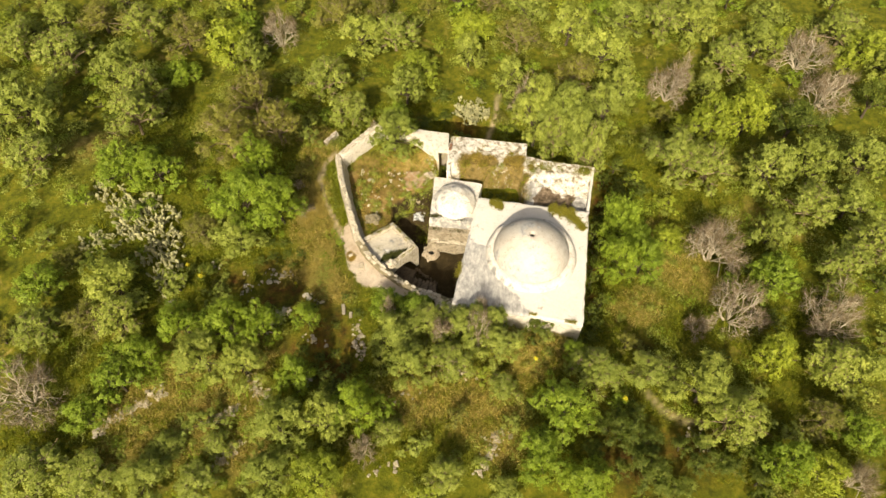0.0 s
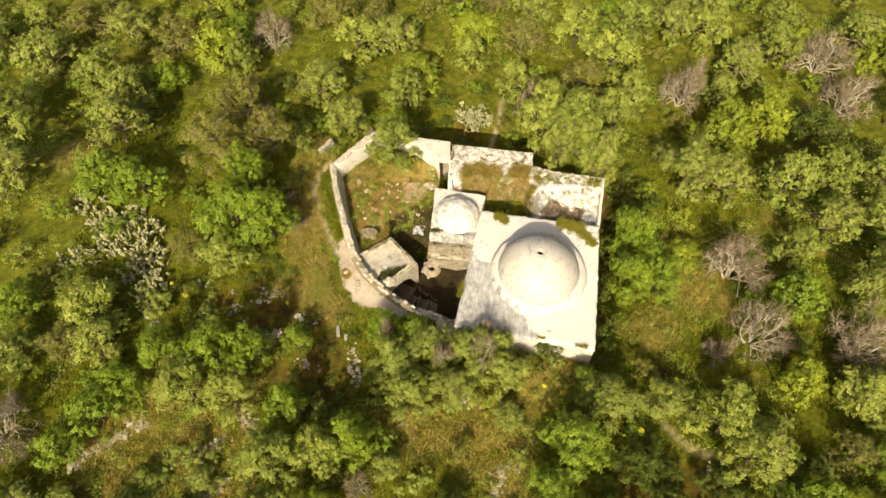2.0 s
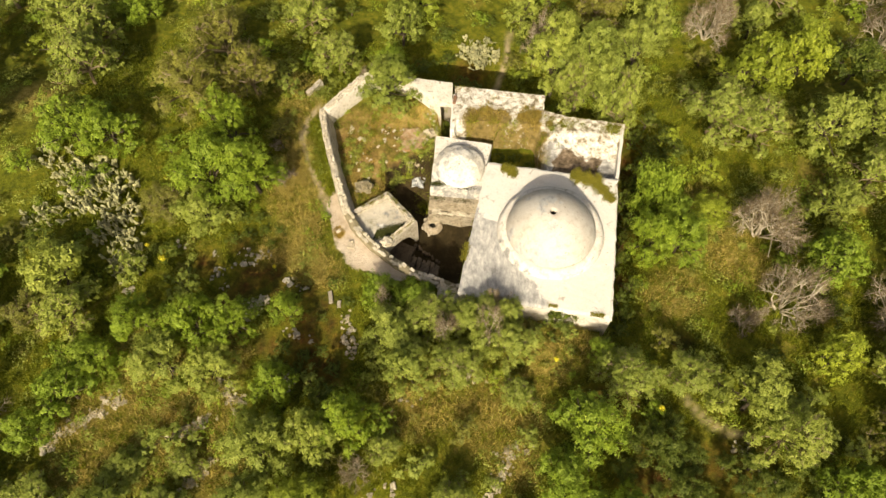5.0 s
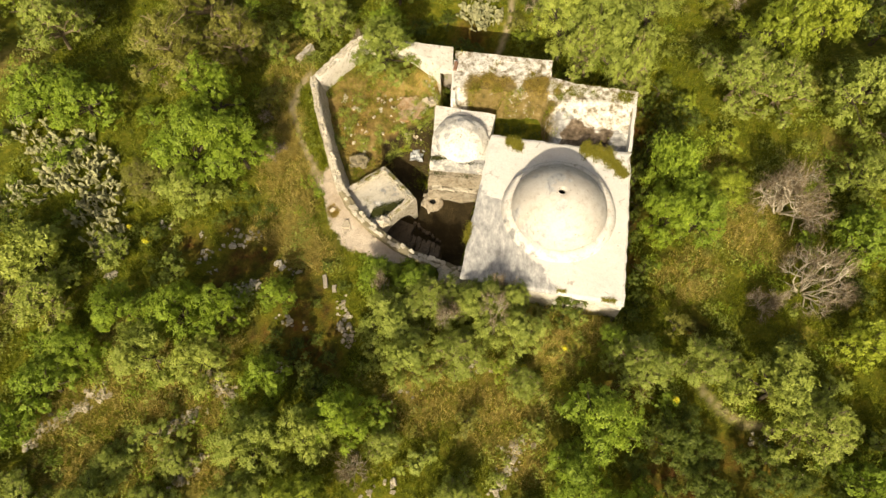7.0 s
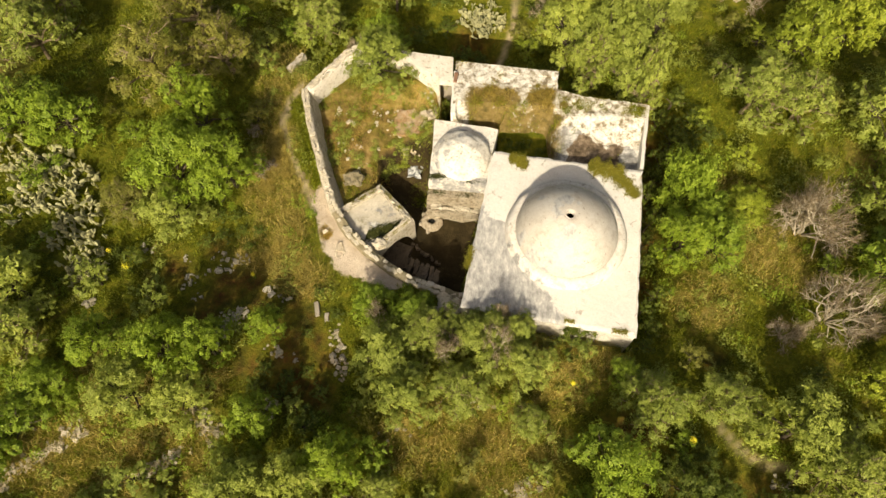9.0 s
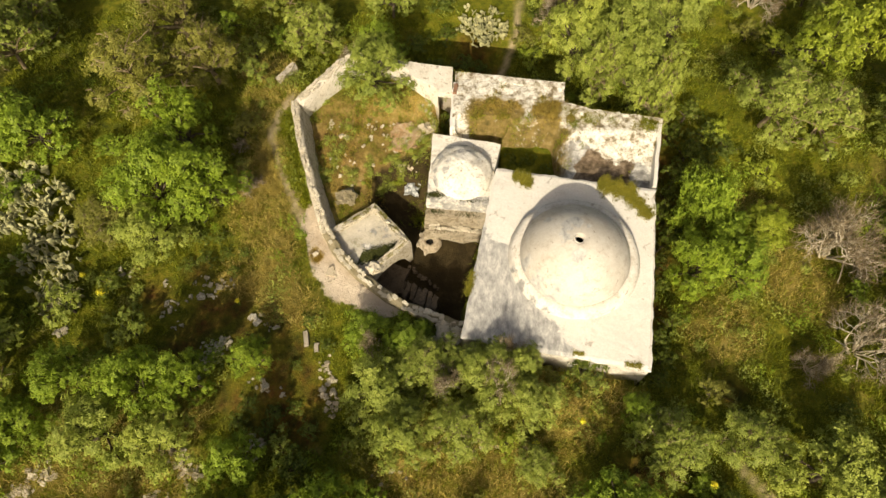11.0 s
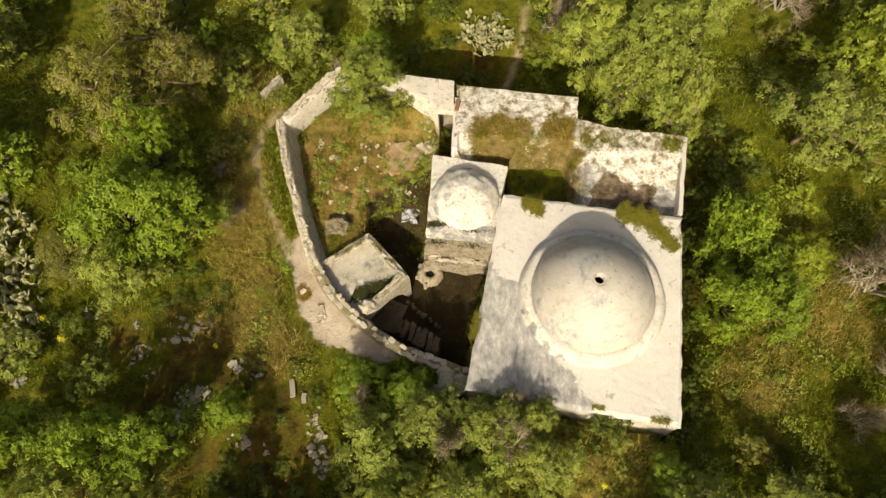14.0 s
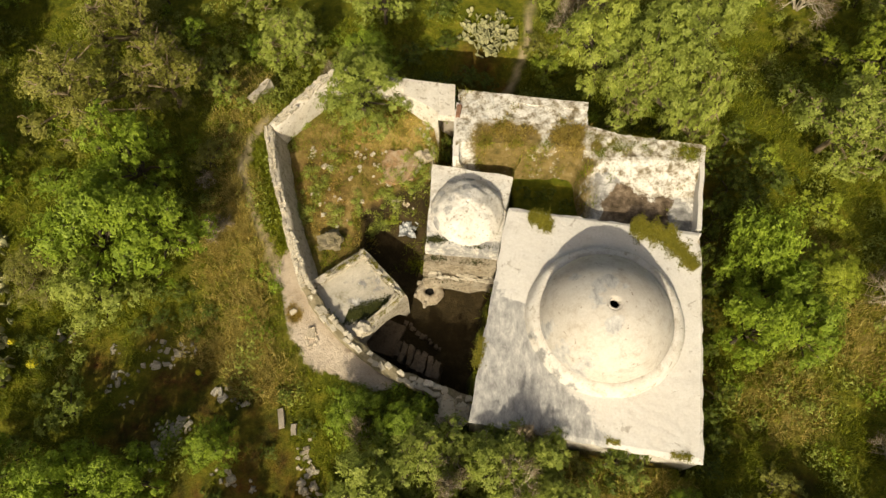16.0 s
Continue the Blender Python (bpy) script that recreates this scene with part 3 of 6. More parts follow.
def build_small():
    s = thing("small_domed_chamber", 0, 0, 0, "low square stone chamber with a small whitewashed dome", "chamber")
    bm = bmesh.new()
    prism(bm, SMALL, FLOOR - 0.2, 1.2, 0.04)
    rough_up(bm, 9, 0.05, 4.0)
    lichen(part("wall", bm, M_SMALL, s), [(-0.7, 27.3, 0.3), (-0.1, 27.2, 0.3), (0.5, 27.15, 0.3), (1.1, 27.1, 0.3), (1.5, 27.1, 0.25), (-0.95, 27.9, 0.2), (-0.85, 29.3, 0.15)], 0.8)
    dome = revolve("dome", dome_profile(1.36, 0.82, 1.16, 0.2, 0.015), (0.5, 28.52), M_SMALL, s, 80, 0.07)
    for v in dome.data.vertices:
        q = v.co * 3.3
        v.co.z += 0.035 * noise.noise(q) + 0.03 * noise.noise(q * 2.3)
    lichen(dome, [(0.1, 29.6, 0.25), (0.6, 29.75, 0.25), (-0.5, 29.1, 0.25), (-0.7, 28.5, 0.25), (-0.6, 27.9, 0.25), (-0.2, 28.3, 0.22), (0.4, 29.2, 0.2), (-0.1, 28.8, 0.2)], 0.62)
    for poly, top, lump, seed, look_of, words in (([(-1.04, 27.25), (1.62, 27.0), (1.52, 26.62), (-1.1, 26.86)], 0.42, 0.1, 8.0, M_LEDGE, "broken whitewashed ledge along the front"),
                                                  ([(-1.12, 26.9), (1.55, 26.66), (1.46, 26.3), (-1.1, 26.58)], -0.45, 0.12, 11.0, M_LEDGE, "crumbling lower stone ledge")):
        bm = bmesh.new()
        prism(bm, poly, FLOOR - 0.2, top, 0.03)
        rough_up(bm, 8, lump, seed)
        RIMS.append(part("ledge", bm, look_of, s, words))
    return s


def terrace_level(x, y):
    """The height of the terrace: high along its outer rim, fallen in beside the small dome, lower towards the hall."""
    sink = np.exp(-(((x - 3.3) / 1.35) ** 6 + ((y - 29.45) / 1.15) ** 6))
    sink = np.maximum(sink, 0.62 * np.exp(-(((x - 1.35) / 1.1) ** 6 + ((y - 30.45) / 0.42) ** 6)))
    low = np.clip((30.3 - y) / 1.2, 0, 1) * np.clip((x - 3.5) / 1.0, 0, 1)
    return 1.86 - 0.55 * low - (2.75 - 0.55 * low) * sink


def build_terrace():
    """Overgrown roof of the ruined vaults; it sinks where a vault has fallen in."""
    t = thing("ruined_terrace", 0, 0, 0, "flat ruined roof terrace with pale plaster and weeds", "terrace")
    xs, ys = np.arange(-0.3, 9.6, 0.12), np.arange(27.2, 33.8, 0.12)
    gx, gy = np.meshgrid(xs, ys)
    z = terrace_level(gx, gy) + 0.05 * waves(3 * gx, 3 * gy)
    ok = inside(TERRACE, gx + 0.06, gy + 0.06)
    bm = bmesh.new()
    grid = {}

    def vert(j, i):
        if (j, i) not in grid:
            p = Vector((xs[i], ys[j], 0)) * 2.7
            grid[j, i] = bm.verts.new((xs[i] + 0.05 * noise.noise(p), ys[j] + 0.05 * noise.noise(p + Vector((4, 0, 0))), z[j, i] + 0.04 * noise.noise(p * 1.6)))
        return grid[j, i]

    for j in range(len(ys) - 1):
        for i in range(len(xs) - 1):
            if ok[j, i]:
                bm.faces.new((vert(j, i), vert(j, i + 1), vert(j + 1, i + 1), vert(j + 1, i)))
    rim = [e for e in bm.edges if e.is_boundary]
    made = bmesh.ops.extrude_edge_only(bm, edges=rim)
    for v in made["geom"]:
        if isinstance(v, bmesh.types.BMVert):
            v.co.z = -3.0
    roof = part("roof", bm, M_TERRACE, t)
    co = np.zeros(len(roof.data.vertices) * 3, np.float32)
    roof.data.vertices.foreach_get("co", co)
    x, y = co[0::3].astype(float), co[1::3].astype(float)
    weed = mask([(1.2, 31.3, 0.55), (1.9, 31.35, 0.6), (2.6, 31.3, 0.55), (1.5, 30.8, 0.5), (2.4, 30.75, 0.55), (4.1, 31.2, 0.5), (4.3, 30.8, 0.45), (4.5, 31.5, 0.35), (3.35, 29.3, 1.45), (4.7, 30.2, 0.35), (5.2, 30.9, 0.2), (0.05, 33.3, 0.3)], x, y)
    roof.data.attributes.new("weed", "FLOAT", "POINT").data.foreach_set("value", np.clip(1.3 * weed, 0, 1).astype(np.float32))
    damp = np.clip(2.2 * mask([(5.7, 28.7, 0.35), (6.1, 29.05, 0.4), (6.6, 28.6, 0.5), (7.1, 28.4, 0.5), (5.8, 28.2, 0.45), (6.4, 28.1, 0.6), (7.0, 27.9, 0.5), (7.6, 28.9, 0.25)], x, y), 0, 1)
    roof.data.attributes.new("damp", "FLOAT", "POINT").data.foreach_set("value", damp.astype(np.float32))
    cement = np.clip(2.0 * mask([(7.9, 28.0, 0.45), (8.1, 28.5, 0.4), (7.6, 27.8, 0.35), (5.1, 29.3, 0.5), (5.0, 28.7, 0.4), (5.6, 29.5, 0.35)], x, y), 0, 1)
    roof.data.attributes.new("cement", "FLOAT", "POINT").data.foreach_set("value", cement.astype(np.float32))
    for poly, seed in (([(9.04, 30.98), (9.2, 30.97), (8.55, 27.55), (8.4, 27.6)], 1.0), ([(0.12, 33.45), (0.12, 33.1), (5.0, 32.5), (5.05, 32.85)], 2.0), ([(0.0, 32.5), (0.22, 32.5), (0.16, 30.45), (-0.06, 30.45)], 3.0), ([(6.02, 31.44), (9.1, 31.0), (9.06, 30.84), (6.0, 31.26)], 4.0), ([(4.95, 31.84), (6.02, 31.46), (5.98, 31.3), (4.9, 31.66)], 5.0)):
        bm = bmesh.new()
        prism(bm, poly, -3.0, 1.87)
        rough_up(bm, 9, 0.035, seed)
        part("wall", bm, M_ROOF if seed in (1.0, 3.0) else M_TERRACE, t)
    return t


M_TERRACE, nt, b = nodes_of("weedy terrace plaster", 0.95)
c1 = noise_node(nt, 0.7, 7, 0.7, distort=1.0)
c2 = noise_node(nt, 2.6, 8, 0.75)
white = ramp(nt, c2, [(0.39, (0.19, 0.155, 0.10)), (0.455, (0.42, 0.38, 0.31)), (0.52, (0.66, 0.64, 0.59)), (0.64, (0.80, 0.785, 0.745))])
earth = ramp(nt, c2, [(0.3, (0.065, 0.06, 0.015)), (0.5, (0.185, 0.135, 0.045)), (0.66, (0.30, 0.225, 0.10))])
patch = mix(nt, grey(nt, c1, 0.60, 0.70), white, earth)
edge_noise = noise_node(nt, 3.2, 9, 0.78, distort=0.3)
def ragged_edge(name):
    soft_edge = mix(nt, 0.5, attribute(nt, name), ramp(nt, edge_noise, [(0.3, (0, 0, 0)), (0.7, (1, 1, 1))]), "MIX")
    return mix(nt, 1.0, grey(nt, soft_edge, 0.47, 0.53), grey(nt, attribute(nt, name), 0.05, 0.25), "MULTIPLY")
speck = ramp(nt, noise_node(nt, 11.0, 5, 0.7), [(0.36, (0.35, 0.31, 0.25)), (0.43, (0.8, 0.78, 0.74)), (0.5, (1, 1, 1))])
patch = mix(nt, 0.75, patch, speck, "MULTIPLY")
patch = mix(nt, ragged_edge("cement"), patch, ramp(nt, c2, [(0.34, (0.16, 0.155, 0.15)), (0.5, (0.30, 0.295, 0.285)), (0.6, (0.55, 0.54, 0.52))]))
patch = mix(nt, ragged_edge("damp"), patch, ramp(nt, c2, [(0.36, (0.055, 0.04, 0.022)), (0.52, (0.15, 0.11, 0.075)), (0.68, (0.30, 0.24, 0.18))]))
ragged = mix(nt, 1.0, attribute(nt, "weed"), ramp(nt, noise_node(nt, 5.0, 6, 0.75), [(0.32, (0.3, 0.3, 0.3)), (0.48, (1.3, 1.3, 1.3))]), "MULTIPLY")
nt.links.new(mix(nt, grey(nt, ragged, 0.25, 0.6), patch, earth), b.inputs["Base Color"])
bump(nt, b, c2, 0.7, 0.05)


def build_kiosk():
    k = thing("stone_cell", 0, 0, 0, "small flat-roofed stone cell with low parapet and open arch", "cell")
    n, e, s, w = [Vector(p) for p in KIOSK]
    c = (n + e + s + w) / 4
    deck = 0.36

    def inner(p, f):
        return c + (p - c) * f

    # parapets
    for i, (a, d2, top) in enumerate(((n, e, 0.56), (e, s, 0.64), (w, n, 0.56))):
        bm = bmesh.new()
        prism(bm, [tuple(a), tuple(d2), tuple(inner(d2, 0.78)), tuple(inner(a, 0.78))], deck - 0.25, top)
        rough_up(bm, 4, 0.045, 2.0 * i)
        RIMS.append(part("parapet", bm, M_CELL, k))
    bm = bmesh.new()
    prism(bm, [tuple(inner(n, 0.82)), tuple(inner(e, 0.82)), tuple(inner(s, 0.86)), (-3.5, 23.95), (-4.1, 24.45), (-4.8, 25.2), tuple(inner(w, 0.9))], deck - 0.3, deck)
    rough_up(bm, 12, 0.03, 1.0)
    lichen(part("roof", bm, M_DECK, k, "grey plastered roof with mossy edge"), [(-2.55, 25.6, 0.5), (-2.9, 25.2, 0.6), (-2.4, 25.2, 0.4), (-3.5, 24.9, 0.45), (-3.9, 25.0, 0.3), (-3.1, 26.0, 0.45), (-3.6, 25.8, 0.4), (-2.7, 26.1, 0.35)], 0.95)
    # solid sides
    for i, (a, d2) in enumerate(((n, e), (w, n))):
        bm = bmesh.new()
        prism(bm, [tuple(a), tuple(d2), tuple(inner(d2, 0.76)), tuple(inner(a, 0.76))], FLOOR - 0.2, 0.3)
        rough_up(bm, 4, 0.03, 5.0 + i)
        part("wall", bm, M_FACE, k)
    bm = bmesh.new()
    prism(bm, [tuple(w), (-4.8, 25.0), (-4.1, 24.3), (-3.45, 23.8), tuple(s), tuple(inner(s, 0.8)), tuple(inner(w, 0.8))], FLOOR - 0.2, deck - 0.05)
    rough_up(bm, 3, 0.03, 7.7)
    part("infill", bm, M_CELL, k, "masonry between the cell and the outer wall")
    # open front: an arch between a rounded pier and the outer wall
    d = (s - e).normalized()
    depth = Vector((-d.y, d.x)) * 0.45
    if depth.dot(c - e) < 0:
        depth = -depth
    length = (s - e).length
    bm = bmesh.new()
    cols = 14
    rows = []
    for i in range(cols + 1):
        u = i / cols
        p = e + d * (u * length)
        rise = 0.0 if u < 0.14 else math.sqrt(max(0.0, 1 - ((u - 0.62) / 0.48) ** 2))
        low = FLOOR - 0.1 if u < 0.14 else -1.1 + 1.05 * rise
        rows.append([bm.verts.new((p.x, p.y, 0.44)), bm.verts.new((p.x, p.y, low)),
                     bm.verts.new((p.x + depth.x, p.y + depth.y, low)), bm.verts.new((p.x + depth.x, p.y + depth.y, 0.2))])
    for r0, r1 in zip(rows, rows[1:]):
        for q in range(4):
            bm.faces.new((r0[q], r1[q], r1[(q + 1) % 4], r0[(q + 1) % 4]))
    bm.faces.new(rows[0])
    bm.faces.new(rows[-1][::-1])
    part("arch", bm, M_CELL, k)
    return k


M_DECK = plaster("grey cell roof", (0.64, 0.60, 0.52), (0.40, 0.37, 0.31), (0.153, 0.144, 0.063), 0.6, 0.75, 0.55)


def wall_strip(name, line, label, material, foot=-0.4, batter=0.12, steps=0.18, seed=1.0, inner=None, smooth=False):
    """A free-standing wall along a line of (x, y, top, width), resampled and worn uneven."""
    pts = []
    for (a, c) in zip(line, line[1:]):
        length = math.hypot(c[0] - a[0], c[1] - a[1])
        n = max(2, int(length / steps))
        for i in range(n):
            t = i / n
            pts.append([a[q] + (c[q] - a[q]) * t for q in range(4)])
    pts.append(list(line[-1]))
    bm = bmesh.new()
    rows = []
    for i, (x, y, z, w) in enumerate(pts):
        a, c = pts[max(i - 2, 0)], pts[min(i + 2, len(pts) - 1)]
        d = Vector((c[0] - a[0], c[1] - a[1])).normalized()
        n = Vector((-d.y, d.x))
        lean = batter if inner is None else inner
        row = []
        for off, zz in ((-w / 2 - batter, foot), (-w / 2 - batter * 0.4, (z + foot) / 2), (-w / 2, z - 0.06), (-w / 2 + 0.06, z), (0, z + 0.03), (w / 2 - 0.06, z), (w / 2, z - 0.06), (w / 2 + lean * 0.45, (z + foot) / 2), (w / 2 + lean, foot)):
            p = Vector((x, y, zz)) * 2.3 + Vector((seed, off * 3, 0))
            j = Vector((noise.noise(p), noise.noise(p + Vector((7, 0, 0))), noise.noise(p + Vector((0, 7, 0))))) * 0.06
            if zz == foot:
                j = Vector((0, 0, 0))
            row.append(bm.verts.new((x + n.x * off + j.x, y + n.y * off + j.y, zz + j.z)))
        rows.append(row)
    for r0, r1 in zip(rows, rows[1:]):
        for q in range(8):
            bm.faces.new((r0[q], r0[q + 1], r1[q + 1], r1[q]))
    bm.faces.new(rows[0])
    bm.faces.new(rows[-1][::-1])
    return tagged(part(name, bm, material, smooth=smooth), label, "wall", kind="structure")


build_hall()
build_small()
build_terrace()
build_kiosk()
W_WEST = wall_strip("wall_west", [(-7.15, 32.05, 1.4, 0.36), (-6.72, 30.2, 1.3, 0.34), (-5.98, 27.9, 1.15, 0.34), (-5.42, 26.3, 0.95, 0.4), (-5.2, 25.75, 0.7, 0.42)],
                    "curved rubble courtyard wall with plastered inner face", M_CELL, -0.3, 0.1, inner=0.42)
W_SOUTH = wall_strip("wall_south", [(-5.25, 25.9, 0.72, 0.42), (-4.55, 24.8, 0.68, 0.42), (-3.7, 23.95, 0.64, 0.42), (-2.5, 23.05, 0.58, 0.42), (-1.7, 22.6, 0.52, 0.45), (-0.2, 22.05, 0.48, 0.5), (0.5, 21.75, 0.5, 0.6)],
                     "curved rubble retaining wall beside the sunken court", M_JOINT, FLOOR - 0.2, 0.03)
W_NORTH = wall_strip("wall_north", [(-7.05, 32.0, 1.38, 0.4), (-6.4, 32.85, 1.35, 0.45), (-5.3, 34.2, 1.35, 0.45), (-4.5, 34.75, 1.35, 0.5), (-3.4, 34.35, 1.5, 0.65), (-1.8, 33.66, 1.74, 0.72)],
                    "broad plastered courtyard wall, worn at the edges", M_CREAM, -0.3, 0.08, smooth=True)
wall_strip("wall_slot", [(-0.86, 32.0, 0.2, 0.2), (-0.88, 31.2, 0.16, 0.2), (-0.92, 30.5, 0.14, 0.2)], "low earthy rubble wall beside a deep gap", M_JOINT, -1.4, 0.0)


def north_slab():
    """The flat plastered wall head that joins the courtyard wall to the terrace."""
    bm = bmesh.new()
    prism(bm, [(-2.0, 33.98), (-0.64, 33.78), (-0.64, 32.38), (-0.95, 32.66), (-1.95, 33.25)], -2.0, 1.83)
    rough_up(bm, 8, 0.04, 6.1)
    tagged(part("wall_head", bm, M_CREAM), "flat plastered wall head, pale and chipped at the edges", "wall", kind="structure")
    bm = bmesh.new()
    prism(bm, [(-0.636, 33.78), (0.0, 33.68), (0.0, 32.24), (-0.636, 32.3)], 1.46, 1.83)
    rough_up(bm, 8, 0.03, 6.1)
    tagged(part("lintel", bm, M_CREAM), "plastered slab over a dark opening in the wall", "wall", kind="structure")
    bm = bmesh.new()
    prism(bm, [(-0.634, 33.7), (0.0, 33.6), (0.0, 33.3), (-0.634, 33.4)], -2.0, 1.45)
    rough_up(bm, 3, 0.02, 1.4)
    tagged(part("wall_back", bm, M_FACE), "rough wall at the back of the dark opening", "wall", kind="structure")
    bm = bmesh.new()
    prism(bm, [(0.08, 32.62), (0.26, 32.6), (0.22, 32.12), (0.05, 32.14)], 1.5, 2.02)
    rough_up(bm, 3, 0.04, 2.9)
    tagged(part("brick_stub", bm, M_BRICK), "small reddish brick stub on the wall head", "masonry")


north_slab()
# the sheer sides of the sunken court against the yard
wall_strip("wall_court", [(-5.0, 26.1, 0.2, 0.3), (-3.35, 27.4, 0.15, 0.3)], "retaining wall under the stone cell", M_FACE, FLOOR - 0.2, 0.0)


# ---- court: well, steps ----
def build_well():
    w = thing("well", -0.9, 26.34, FLOOR, "round stone well head in the sunken court", "well")
    rng = np.random.default_rng(44)
    ring = [(0.15, -0.1), (0.16, 0.1), (0.2, 0.2), (0.3, 0.24), (0.42, 0.22), (0.5, 0.13), (0.56, -0.1)]
    kerb = revolve("kerb", ring, (0, 0), M_WELL, w, 40, 0.0, "worn rounded well kerb")
    for v in kerb.data.vertices:
        q = v.co * 4.1 + Vector((3.0, 1.0, 0.0))
        grow = 1 + 0.24 * noise.noise(q) + 0.1 * noise.noise(q * 2.7)
        v.co = Vector((v.co.x * grow, v.co.y * grow, v.co.z + 0.09 * noise.noise(q * 1.6)))
    for k in range(7):
        a, r = 0.9 * k + rng.uniform(-0.25, 0.25), rng.uniform(0.4, 0.58)
        bm = bmesh.new()
        sx, sy = rng.uniform(0.05, 0.1), rng.uniform(0.04, 0.08)
        prism(bm, [(r * math.cos(a) + px * sx, r * math.sin(a) + py * sy) for px, py in ((-1, -0.7), (0.2, -1), (1, -0.4), (0.8, 0.8), (-0.5, 1))], -0.1, rng.uniform(0.16, 0.3))
        rough_up(bm, 2, 0.06, 1.7 * k)
        part("stone", bm, M_WELL, w)
    # flat black disc painted in for the unlit depth of the shaft
    bm = bmesh.new()
    bmesh.ops.create_circle(bm, cap_ends=True, segments=20, radius=0.19)
    for v in bm.verts:
        v.co.z = 0.06
    part("shaft", bm, M_VOID, w, "dark well shaft")


def build_steps():
    st = thing("stone_steps", 0, 0, 0, "worn stone steps down into the sunken court", "steps")
    for i in range(7):
        x0 = -0.55 - 0.235 * i
        y0 = 22.62 + 0.17 * i
        z = 0.0 - 0.16 * i
        bm = bmesh.new()
        prism(bm, [(x0, y0), (x0 - 0.19, y0 + 0.08), (x0 - 0.02, y0 + 0.72 + 0.06 * (i % 3)), (x0 + 0.15, y0 + 0.66)], FLOOR - 0.1, z)
        rough_up(bm, 5, 0.13, i * 1.3)
        part("step", bm, M_STEP, st)
    bm = bmesh.new()
    prism(bm, [(-2.2, 23.75), (-3.4, 24.1), (-2.7, 25.3), (-1.75, 24.9)], FLOOR - 0.1, -1.15)
    rough_up(bm, 3, 0.03, 9.3)
    part("landing", bm, M_STEP, st)
    rng = np.random.default_rng(45)
    for i in range(13):
        t = (i + rng.uniform(0, 0.6)) / 13
        x, y, q = -1.75 + 1.35 * t + rng.normal(scale=0.04), 25.1 - 1.1 * t + rng.normal(scale=0.04), rng.uniform(0.05, 0.11)
        bm = bmesh.new()
        prism(bm, [(x - q, y - 0.6 * q), (x + 0.4 * q, y - q), (x + q, y + 0.3 * q), (x - 0.2 * q, y + q)], FLOOR - 0.1, FLOOR + rng.uniform(0.1, 0.22))
        rough_up(bm, 2, 0.05, 1.1 * i)
        part("kerb_stone", bm, M_STEP, st)


build_well()
build_steps()


# ---- plants: prototypes ----
def leaves(rng, centre, outward, size, spread_angle=0.27):
    """Small pointed leaves at the centres, facing about outward."""
    n = len(centre)
    nrm = outward + spread_angle * rng.normal(size=(n, 3))
    nrm[:, 2] += 0.45
    nrm /= np.linalg.norm(nrm, axis=1, keepdims=True) + 1e-9
    t = np.cross(nrm, rng.normal(size=(n, 3)))
    t /= np.linalg.norm(t, axis=1, keepdims=True) + 1e-9
    u = np.cross(nrm, t)
    s = (size * rng.uniform(0.65, 1.35, n))[:, None]
    a = centre - t * s - u * s * 0.5
    c = centre - t * s + u * s * 0.5
    d = centre + t * s * 1.2
    return np.stack([a, c, d], 1)


def sphere_dirs(rng, n, up=0.35):
    d = rng.normal(size=(n, 3))
    d[:, 2] = d[:, 2] + up
    return d / np.linalg.norm(d, axis=1, keepdims=True)


def lobes_of(rng, count, flat, skirt):
    """Clumps of the crown: a few large ones in the middle, smaller ones that stick out unevenly."""
    out = []
    turn = rng.uniform(0, 6.28)
    for i in range(count):
        a = turn + 2.4 * i + rng.uniform(-0.6, 0.6)
        r = 0.80 * math.sqrt((i + 0.3) / count) * rng.uniform(0.75, 1.2) * (1 + 0.18 * math.sin(2 * a + turn))
        z = 0.84 - 0.52 * min(r, 1.0) ** 1.7 + rng.uniform(-0.13, 0.07)
        if i == 0:
            r, z = 0.05, 0.8
        out.append((np.array([r * math.cos(a), r * math.sin(a), z * flat]), 0.36 if i == 0 else rng.uniform(0.2, 0.34)))
    out.append((np.array([0.0, 0.0, 0.5 * flat]), 0.34))
    # lower boughs that hide the limbs
    for i in range(skirt):
        a = turn + 2 * math.pi * (i + rng.uniform(-0.3, 0.3)) / skirt
        r, z = (rng.uniform(0.25, 0.45), rng.uniform(0.5, 0.6)) if i % 3 == 1 else (rng.uniform(0.55, 0.85), rng.uniform(0.24, 0.46))
        out.append((np.array([r * math.cos(a), r * math.sin(a), z * flat]), rng.uniform(0.2, 0.3)))
    return out


def clump(centre, v, squash):
    """Leaves drawn together in height about the middle of their clump, to stay in shape on a slender tree."""
    v[:, :, 2] = centre[2] + (v[:, :, 2] - centre[2]) * squash
    return v


